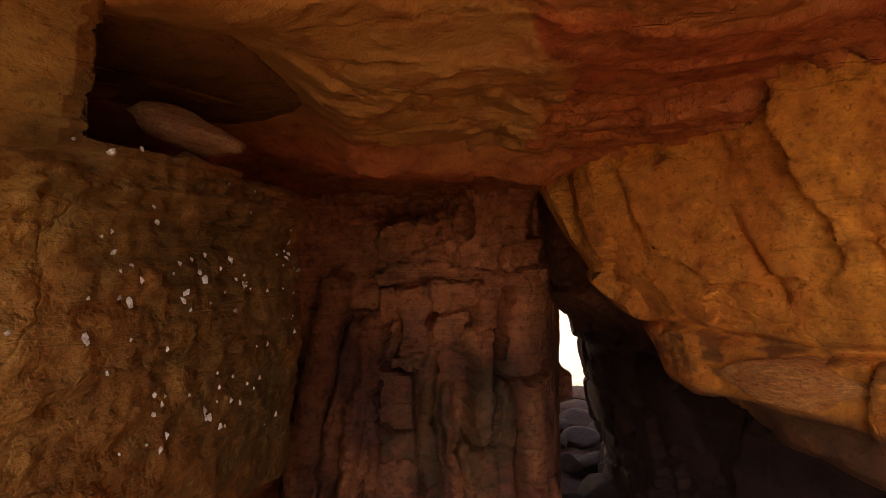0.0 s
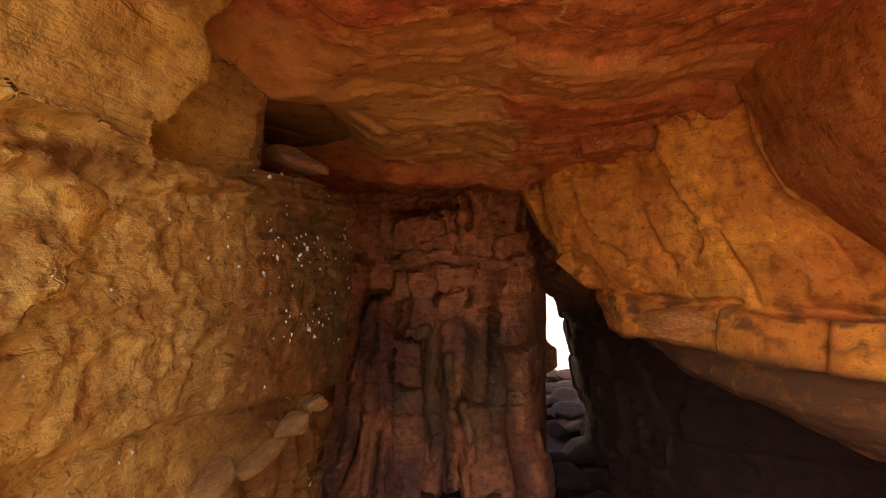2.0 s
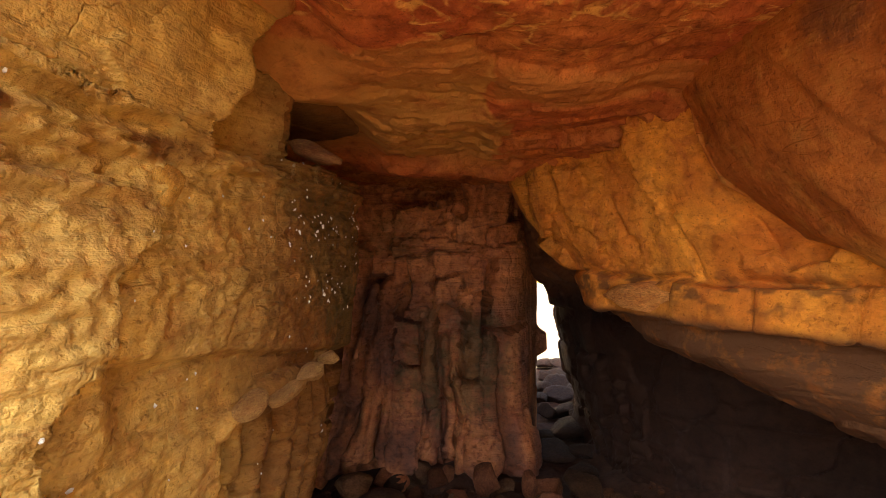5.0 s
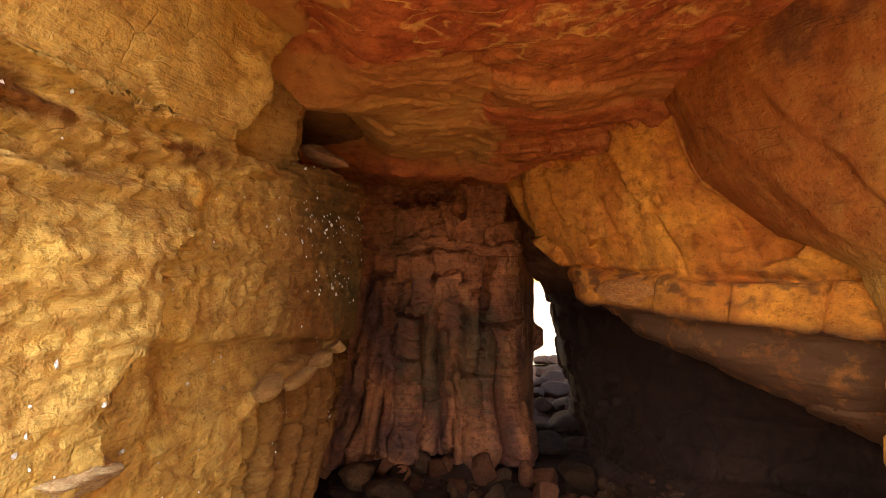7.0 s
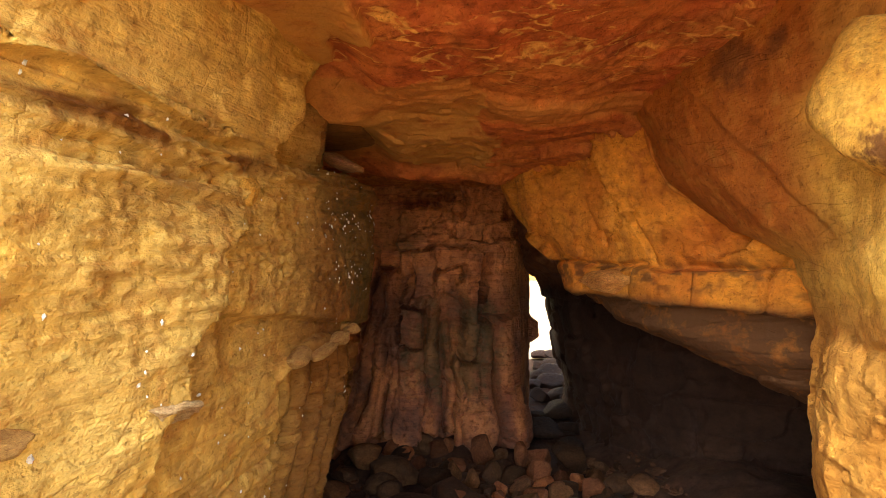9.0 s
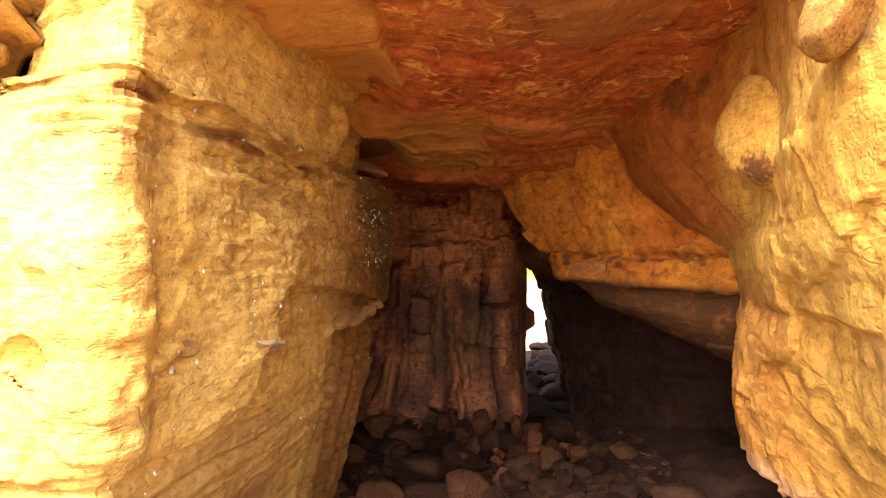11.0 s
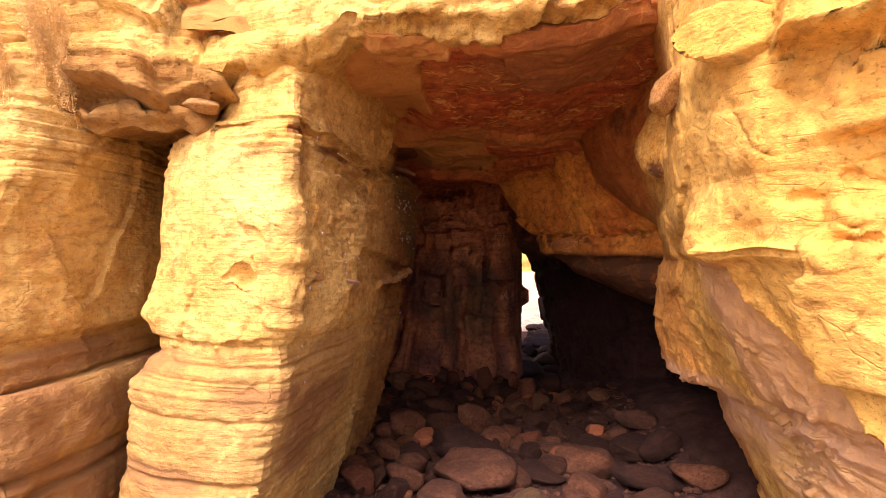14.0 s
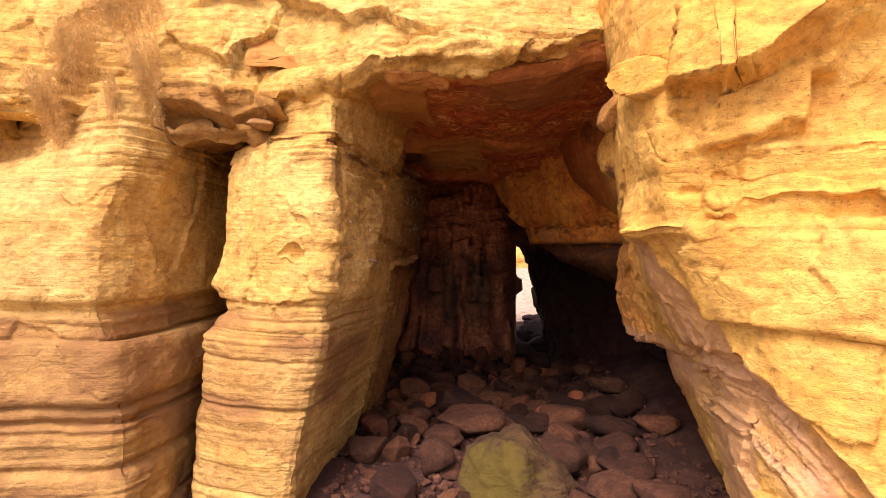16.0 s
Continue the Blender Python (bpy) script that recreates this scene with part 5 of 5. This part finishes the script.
def boulder(x, y, sx, sz, kind=1, deep=1.0, sy=None, tilt=14, z=None, group="boulders on the cave floor"):
    """A stone of width sx and height sz that rests on the floor, a little sunk."""
    # Most stones towards the mouth turn dark, standing for shade on the floor.
    if y < 4.2 and kind < 2 and rng.random() < 0.75:
        kind = 2
    ob = new("boulder" if kind < 3 else "flat_stone", rng.choice(STONES[kind]))
    base = floor_height(x, y) if z is None else z
    turn = pose(0, 0, 0, rng.uniform(-tilt, tilt), rng.uniform(-tilt, tilt), rng.uniform(-25, 25)) @ pose(0, 0, 0, 0, 0, rng.choice((0, 180)))
    depth = sy or sx * rng.uniform(0.75, 1.05)
    ob.matrix_world = pose(x, y + 0.3 * depth, base + sz * 0.40) @ turn @ Matrix.Diagonal((sx * 0.54, depth * 0.54, sz * 0.54, 1))
    return tagged(ob, KINDS[kind], "boulder" if kind < 3 else "stone", group)


# the heap against the back wall
for x, y, w, h, k in [(-0.39, 6.9, 0.42, 0.5, 1), (-0.66, 6.7, 0.30, 0.26, 0), (-0.07, 6.75, 0.35, 0.36, 0), (-0.45, 6.45, 0.32, 0.3, 0), (0.13, 6.9, 0.27, 0.3, 0), (-0.94, 6.8, 0.34, 0.32, 0), (-1.33, 6.3, 0.62, 0.47, 1), (0.08, 6.2, 0.5, 0.3, 1), (0.76, 6.6, 0.46, 0.6, 0), (0.66, 7.0, 0.34, 0.34, 0), (1.47, 6.6, 0.3, 0.55, 0), (1.8, 6.7, 0.6, 0.36, 0)]:
    boulder(x, y, w, h, k)
# the rubble in front of the passage
for x, y, w, h, k in [(2.32, 6.6, 0.62, 0.62, 1), (1.67, 6.0, 0.46, 0.46, 0), (2.05, 5.9, 0.3, 0.38, 0), (2.32, 5.95, 0.34, 0.3, 0), (1.4, 5.9, 0.36, 0.26, 0), (0.83, 5.95, 0.34, 0.46, 1), (0.52, 5.9, 0.26, 0.36, 1), (0.21, 6.1, 0.28, 0.46, 1), (-0.1, 5.8, 0.55, 0.36, 1), (-0.8, 5.7, 0.8, 0.5, 1), (1.55, 5.3, 0.5, 0.28, 0), (1.95, 5.2, 0.6, 0.4, 1), (2.47, 5.6, 0.4, 0.36, 0), (1.36, 4.8, 0.55, 0.24, 1)]:
    boulder(x, y, w, h, k)
# larger blocks of the middle floor
for x, y, w, h, k in [(0.2, 5.0, 0.9, 0.5, 2), (-0.5, 4.6, 0.85, 0.55, 2), (-0.3, 3.5, 0.8, 0.45, 1), (0.25, 3.6, 0.9, 0.6, 1), (0.05, 2.1, 1.35, 0.6, 2), (-1.03, 3.2, 0.85, 0.55, 1), (-1.15, 2.1, 0.5, 0.32, 0), (1.6, 3.8, 0.65, 0.42, 2), (2.18, 3.4, 0.5, 0.32, 1), (2.57, 3.4, 0.42, 0.32, 0), (1.01, 3.5, 0.42, 0.28, 1), (1.36, 3.2, 0.6, 0.26, 0), (1.24, 2.6, 0.4, 0.2, 0), (0.89, 2.0, 0.6, 0.24, 1), (2.05, 1.9, 0.95, 0.5, 2), (2.96, 2.3, 0.75, 0.4, 2), (1.15, 1.5, 0.9, 0.28, 2)]:
    boulder(x, y, w, h, k)
for x, y, w, h, k in [(3.22, 1.9, 0.7, 0.5, 2), (-0.81, 2.1, 0.6, 0.36, 1), (0.63, 2.8, 0.55, 0.38, 1), (1.59, 2.7, 0.48, 0.26, 1), (2.92, 3.2, 0.5, 0.32, 2), (0.1, 0.8, 1.3, 0.55, 2), (-0.43, -0.8, 0.52, 0.55, 1), (1.3, -0.7, 0.9, 0.6, 1), (1.92, -0.35, 0.34, 0.3, 1), (-0.89, 0.9, 0.6, 0.42, 1), (-0.77, 1.5, 0.52, 0.4, 2), (1.83, 0.9, 0.6, 0.46, 2), (-0.3, 0.1, 0.65, 0.42, 1), (-0.94, -1.5, 0.66, 0.45, 0), (0.47, 0.1, 0.65, 0.3, 2), (-1.45, -0.3, 0.6, 0.4, 1), (2.5, 0.3, 0.8, 0.4, 2), (2.35, -0.6, 0.9, 0.36, 2), (2.0, -1.3, 0.7, 0.34, 2), (2.75, 1.1, 1.0, 0.4, 2), (3.4, 0.9, 0.8, 0.4, 2), (2.6, -1.6, 0.8, 0.34, 2), (1.9, 0.1, 0.6, 0.3, 1), (2.3, 2.7, 0.8, 0.36, 2), (3.3, 3.1, 0.8, 0.4, 2)]:
    boulder(x, y, w, h, k)
# stepping stones through the passage
for x, y, w, h in [(2.18, 8.15, 0.85, 0.36), (2.72, 8.2, 0.48, 0.34), (2.45, 7.3, 0.6, 0.3), (2.79, 9.4, 0.98, 0.42), (2.2, 9.3, 0.5, 0.3), (2.5, 10.7, 0.56, 0.40), (3.11, 10.7, 0.70, 0.42), (3.05, 12.1, 0.95, 0.40), (2.6, 12.0, 0.5, 0.3), (3.45, 13.8, 1.05, 0.42), (2.93, 13.2, 0.5, 0.34), (3.3, 15.0, 0.6, 0.36), (3.75, 14.9, 0.8, 0.36), (3.9, 12.6, 0.9, 0.4), (4.3, 14.2, 0.9, 0.4), (4.2, 16.2, 1.0, 0.36), (3.6, 16.4, 0.7, 0.3)]:
    boulder(x, y, w, h, 3, tilt=6, sy=w * 0.95, group="flat wet stones in the passage")
# small rubble between the blocks
for i in range(300):
    y = -2.4 + 9.2 * rng.random() ** 0.8
    x = rng.uniform(-1.75, 2.7 + 0.12 * max(y, 0))
    s = 0.12 + 0.42 * rng.random() ** 1.6
    boulder(x, y, s, s * rng.uniform(0.5, 0.8), rng.choice((0, 1, 1, 2, 2)), tilt=30)


def shingle(count, seed):
    """Loose pebbles and broken stone between the boulders, past counting."""
    rng = np.random.RandomState(seed)
    bm = bmesh.new()
    bmesh.ops.create_icosphere(bm, subdivisions=1, radius=1.0)
    ball = np.array([list(p.co) for p in bm.verts])
    tris = np.array([[p.index for p in f.verts] for f in bm.faces])
    bm.free()
    x, y = rng.uniform(-2.0, 3.6, count), rng.uniform(-3.4, 6.8, count)
    z = np.array([floor_height(a, b) for a, b in zip(x, y)])
    size = 0.02 + 0.075 * rng.rand(count) ** 2
    verts, faces = [], []
    for k in range(count):
        p = ball * (0.7 + 0.5 * rng.rand(len(ball), 1)) * rng.uniform(0.6, 1.2, 3) * (1, 1, 0.7)
        c, s = math.cos(6.3 * rng.rand()), math.sin(6.3 * rng.rand())
        p = np.stack([p[:, 0] * c - p[:, 1] * s, p[:, 0] * s + p[:, 1] * c, p[:, 2]], 1) * size[k]
        verts.append(p + (x[k], y[k], z[k] + 0.25 * size[k]))
        faces.append(tris + k * len(ball))
    me = bpy.data.meshes.new("shingle")
    me.from_pydata(np.concatenate(verts).tolist(), [], np.concatenate(faces).tolist())
    me.materials.append(M_SHINGLE)
    return tagged(new("shingle", me), "loose dark brown pebbles and broken stone on the cave floor", "shingle", kind="stuff")


shingle(5000, 21)

MOSSY_PLANES = [(-0.85, -0.35, 0.35, 0.66), (-0.35, -0.85, 0.35, 0.62), (0.22, -0.9, 0.42, 0.60), (0.55, -0.6, 0.62, 0.62), (0.75, 0.1, 0.7, 0.66), (0.0, -0.15, 1.0, 0.72), (-0.4, 0.3, 0.9, 0.74), (0.0, 1.0, 0.1, 0.8), (0.95, -0.3, 0.1, 0.9), (0, 0, -1, 0.8), (-0.9, 0.5, 0.1, 0.8), (0.4, -0.35, 0.85, 0.68)]
big = new("boulder", boulder_mesh("mossy_boulder", 341, M_MOSSY, subdiv=5, soft=70, rough=0.07, planes=MOSSY_PLANES, creases=0.16))
big.matrix_world = pose(0.68, -1.05, 0.10, 0, 0, 6) @ Matrix.Diagonal((0.92, 0.75, 0.66, 1))
tagged(big, "large yellow-green algae covered boulder in the cave mouth", "boulder", "boulders on the cave floor")

# ---- stones caught in the walls ----
slab = new("wedged_slab", boulder_mesh("wedged_slab", 402, M_SLAB, 9, subdiv=4, soft=10, rough=0.07))
slab.matrix_world = pose(-1.0, 2.2, 4.73, 4, 13, 22) @ Matrix.Diagonal((0.23, 0.17, 0.085, 1))
tagged(slab, "pale-edged brown slab wedged in the niche under the roof", "stone")
snag = new("jutting_stone", boulder_mesh("jutting_stone", 405, M_PALE, 18, subdiv=4, soft=18, rough=0.16))
snag.matrix_world = pose(-1.44, -0.34, 3.02, 10, 16, 80) @ Matrix.Diagonal((0.25, 0.15, 0.085, 1))
tagged(snag, "pale stone flake jutting from the cave wall", "stone")
eye = new("lens_stone", boulder_mesh("lens_stone", 409, M_ROLL, 14, subdiv=4, soft=8, rough=0.04))
eye.matrix_world = pose(-2.68, -1.50, 4.80, 0, 0, 8) @ Matrix.Diagonal((0.19, 0.12, 0.095, 1))
tagged(eye, "smooth brown lens-shaped stone in a hollow of the cliff", "stone")


def wall_stone(name, parent, x, y, z, half, turn, seed, material, label="", soft=12, facets=12):
    """A stone that is part of a wall: half its sizes, turned by degrees."""
    ob = new(name, boulder_mesh(name, seed, material, facets, subdiv=4, soft=soft, rough=0.06))
    ob.matrix_world = pose(x, y, z, *turn) @ Matrix.Diagonal((*half, 1))
    ob.parent = parent
    return tagged(ob, label)


# ledge under the hanging rock
wall_stone("ledge_block", HANGING, 1.86, 3.12, 3.51, (0.50, 0.17, 0.155), (0, -2, -64), 511, M_LEDGE, "pale orange rounded ledge block", 16)
# knobs of the right cliff
wall_stone("bulb", EAST, 2.23, -0.58, 4.55, (0.34, 0.44, 0.52), (0, 0, 8), 521, M_BULB, "smooth bulging yellow knob with a dark foot", 6, 16)
wall_stone("knob", EAST, 1.66, -2.14, 4.82, (0.19, 0.24, 0.20), (-20, 8, 10), 523, M_KNOB, "rounded purple-brown pitted knob", 22, 12)
# rolled ledge and knobs of the left wall
for y, z, long, r in ((1.22, 2.99, 0.20, 0.075), (1.62, 2.96, 0.26, 0.06), (2.02, 3.00, 0.22, 0.065), (2.38, 3.06, 0.13, 0.06)):
    wall_stone("rolled_ledge", WEST, -1.39 + 0.199 * y, y, z, (long, 0.09, r), (0, -6, 78), 530 + int(y * 10), M_ROLL, "", 8, 14)
wall_stone("knob", WEST, -1.70, -1.45, 3.07, (0.15, 0.08, 0.05), (0, -14, 70), 541, M_ROLL, "", 10, 12)
wall_stone("knob", WEST, -1.63, -1.22, 3.13, (0.10, 0.09, 0.055), (0, 8, 76), 543, M_ROLL, "", 10, 12)
wall_stone("flame_patch", WEST, -1.31, 0.48, 4.27, (0.09, 0.05, 0.13), (0, 25, 78), 545, M_BULB, "bright orange raised patch", 10, 12)


# ---- white flecks on the left wall ----
def flecks(grid, count, seed):
    """Small ragged white flakes stuck to the inner wall, thick in two clusters."""
    rng = np.random.RandomState(seed)
    nrm = grid_normals(grid, True)
    p = grid.reshape(-1, 3)
    n = nrm.reshape(-1, 3)
    ok = (n[:, 0] > 0.5) & (p[:, 1] > -1.6) & (p[:, 1] < 3.1) & (p[:, 2] > 1.6) & (p[:, 2] < 4.6)
    weight = 0.12 + 4.0 * np.exp(-((p[:, 1] - 2.1) / 0.45) ** 2 - ((p[:, 2] - 4.1) / 0.14) ** 2) + 3.0 * np.exp(-((p[:, 1] - 2.2) / 0.3) ** 2 - ((p[:, 2] - 3.62) / 0.1) ** 2) + 3.0 * np.exp(-((p[:, 1] - 2.95) / 0.12) ** 2 - ((p[:, 2] - 4.1) / 0.3) ** 2)
    weight = weight * ok
    picks = rng.choice(len(p), count, replace=False, p=weight / weight.sum())
    verts, faces = [], []
    for i in picks:
        c, w = Vector(p[i]), Vector(n[i])
        a = w.cross(Vector((0, 0, 1))).normalized()
        b = w.cross(a)
        r = 0.005 + 0.011 * rng.rand() ** 2
        k, start = 6, len(verts)
        for j in range(k):
            t = 2 * math.pi * j / k
            q = r * (0.5 + rng.rand())
            verts.append(c + a * (q * math.cos(t)) + b * (1.3 * q * math.sin(t)) + w * 0.004)
        verts.append(c + w * (0.010 + 0.5 * r))
        faces += [(start + j, start + (j + 1) % k, start + k) for j in range(k)]
    me = bpy.data.meshes.new("white_flecks")
    me.from_pydata([tuple(v) for v in verts], [], faces)
    me.materials.append(M_FLECK)
    return tagged(new("white_flecks", me), "small white flecks scattered on the inner cave wall", "flecks", kind="stuff")


flecks(PILLAR_GRID, 170, 7)


# ---- dry plants trailing over the cliff ----
FACE = {}
for grid in (BROW_GRID, BUTTRESS_GRID):
    for px, py, pz in grid.reshape(-1, 3):
        if -6.0 < px < -3.2 and 4.0 < pz < 8.0 and py < -0.4:
            key = (round(px / 0.06), round(pz / 0.06))
            FACE[key] = min(FACE.get(key, 9.0), py)


def face_y(x, z, last):
    return FACE.get((round(x / 0.06), round(z / 0.06)), last)


def trailing_plant(x0, x1, top, bottom, seed, label, count=240, lean=0.0):
    """Matted dry stems with small leaves, hanging in tongues over the rock."""
    rng = np.random.RandomState(seed)
    root = new("trailing_plant")
    root.location = (0.5 * (x0 + x1), -1.9, top)
    base = Vector(root.location)
    sv, sf, lv, lf = [], [], [], []
    for i in range(int(count * (x1 - x0))):
        x = rng.uniform(x0, x1)
        mid = 1 - abs((x - x0) / (x1 - x0) * 2 - 1)
        reach = (top - bottom) * (0.3 + 0.7 * rng.rand()) * (0.35 + 0.65 * mid ** 0.5)
        z, sway, off = top - rng.rand() * 0.3, rng.uniform(-0.10, 0.10) + lean, 0.01 + 0.035 * rng.rand()
        end, y, prev = z - reach, -1.9, None
        while z > end:
            xx = x + sway * (top - z) + 0.02 * math.sin(9 * z + i)
            y = min(y + 0.03, face_y(xx, z, y))
            p = Vector((xx, y - off, z)) - base
            if prev is not None:
                s, w = len(sv), 0.0018
                sv += [prev + Vector((-w, 0, 0)), prev + Vector((w, 0, 0)), p + Vector((w, 0, 0)), p + Vector((-w, 0, 0)), prev + Vector((0, -2 * w, 0)), p + Vector((0, -2 * w, 0))]
                sf += [(s, s + 1, s + 2, s + 3), (s, s + 4, s + 5, s + 3), (s + 1, s + 4, s + 5, s + 2)]
            for _ in range(11):
                c = p + Vector(rng.uniform(-0.03, 0.03, 3))
                u = Vector(rng.normal(size=3)).normalized() * rng.uniform(0.004, 0.010)
                v = Vector(rng.normal(size=3)).normalized() * rng.uniform(0.004, 0.009)
                s = len(lv)
                lv += [c - u, c + v, c + u, c - v + u * 0.2]
                lf += [(s, s + 1, s + 2), (s, s + 2, s + 3)]
            prev = p
            z -= 0.05
    for name, v, f in (("stem_mat", sv, sf), ("foliage", lv, lf)):
        me = bpy.data.meshes.new(name)
        me.from_pydata([tuple(q) for q in v], [], f)
        me.materials.append(M_PLANT)
        ob = new(name, me)
        ob.parent = root
        tagged(ob, kind="stuff")
    return tagged(root, label, "plant", "dry plants on the cliff")


trailing_plant(-4.75, -3.8, 6.5, 5.85, 3, "mat of dry brown trailing plants over the cliff edge", 200)
trailing_plant(-5.1, -4.5, 6.1, 5.25, 4, "sloping mat of dry brown trailing plants on the cliff", 190, -0.3)
trailing_plant(-4.2, -3.84, 5.8, 4.72, 5, "tongue of dry brown stems hanging over the buttress", 230)
trailing_plant(-4.52, -4.36, 5.4, 4.86, 6, "short tuft of dry brown stems on the buttress", 230)
trailing_plant(-5.5, -5.1, 5.45, 4.5, 8, "tongue of dry brown leafy stems hanging over the buttress", 230)
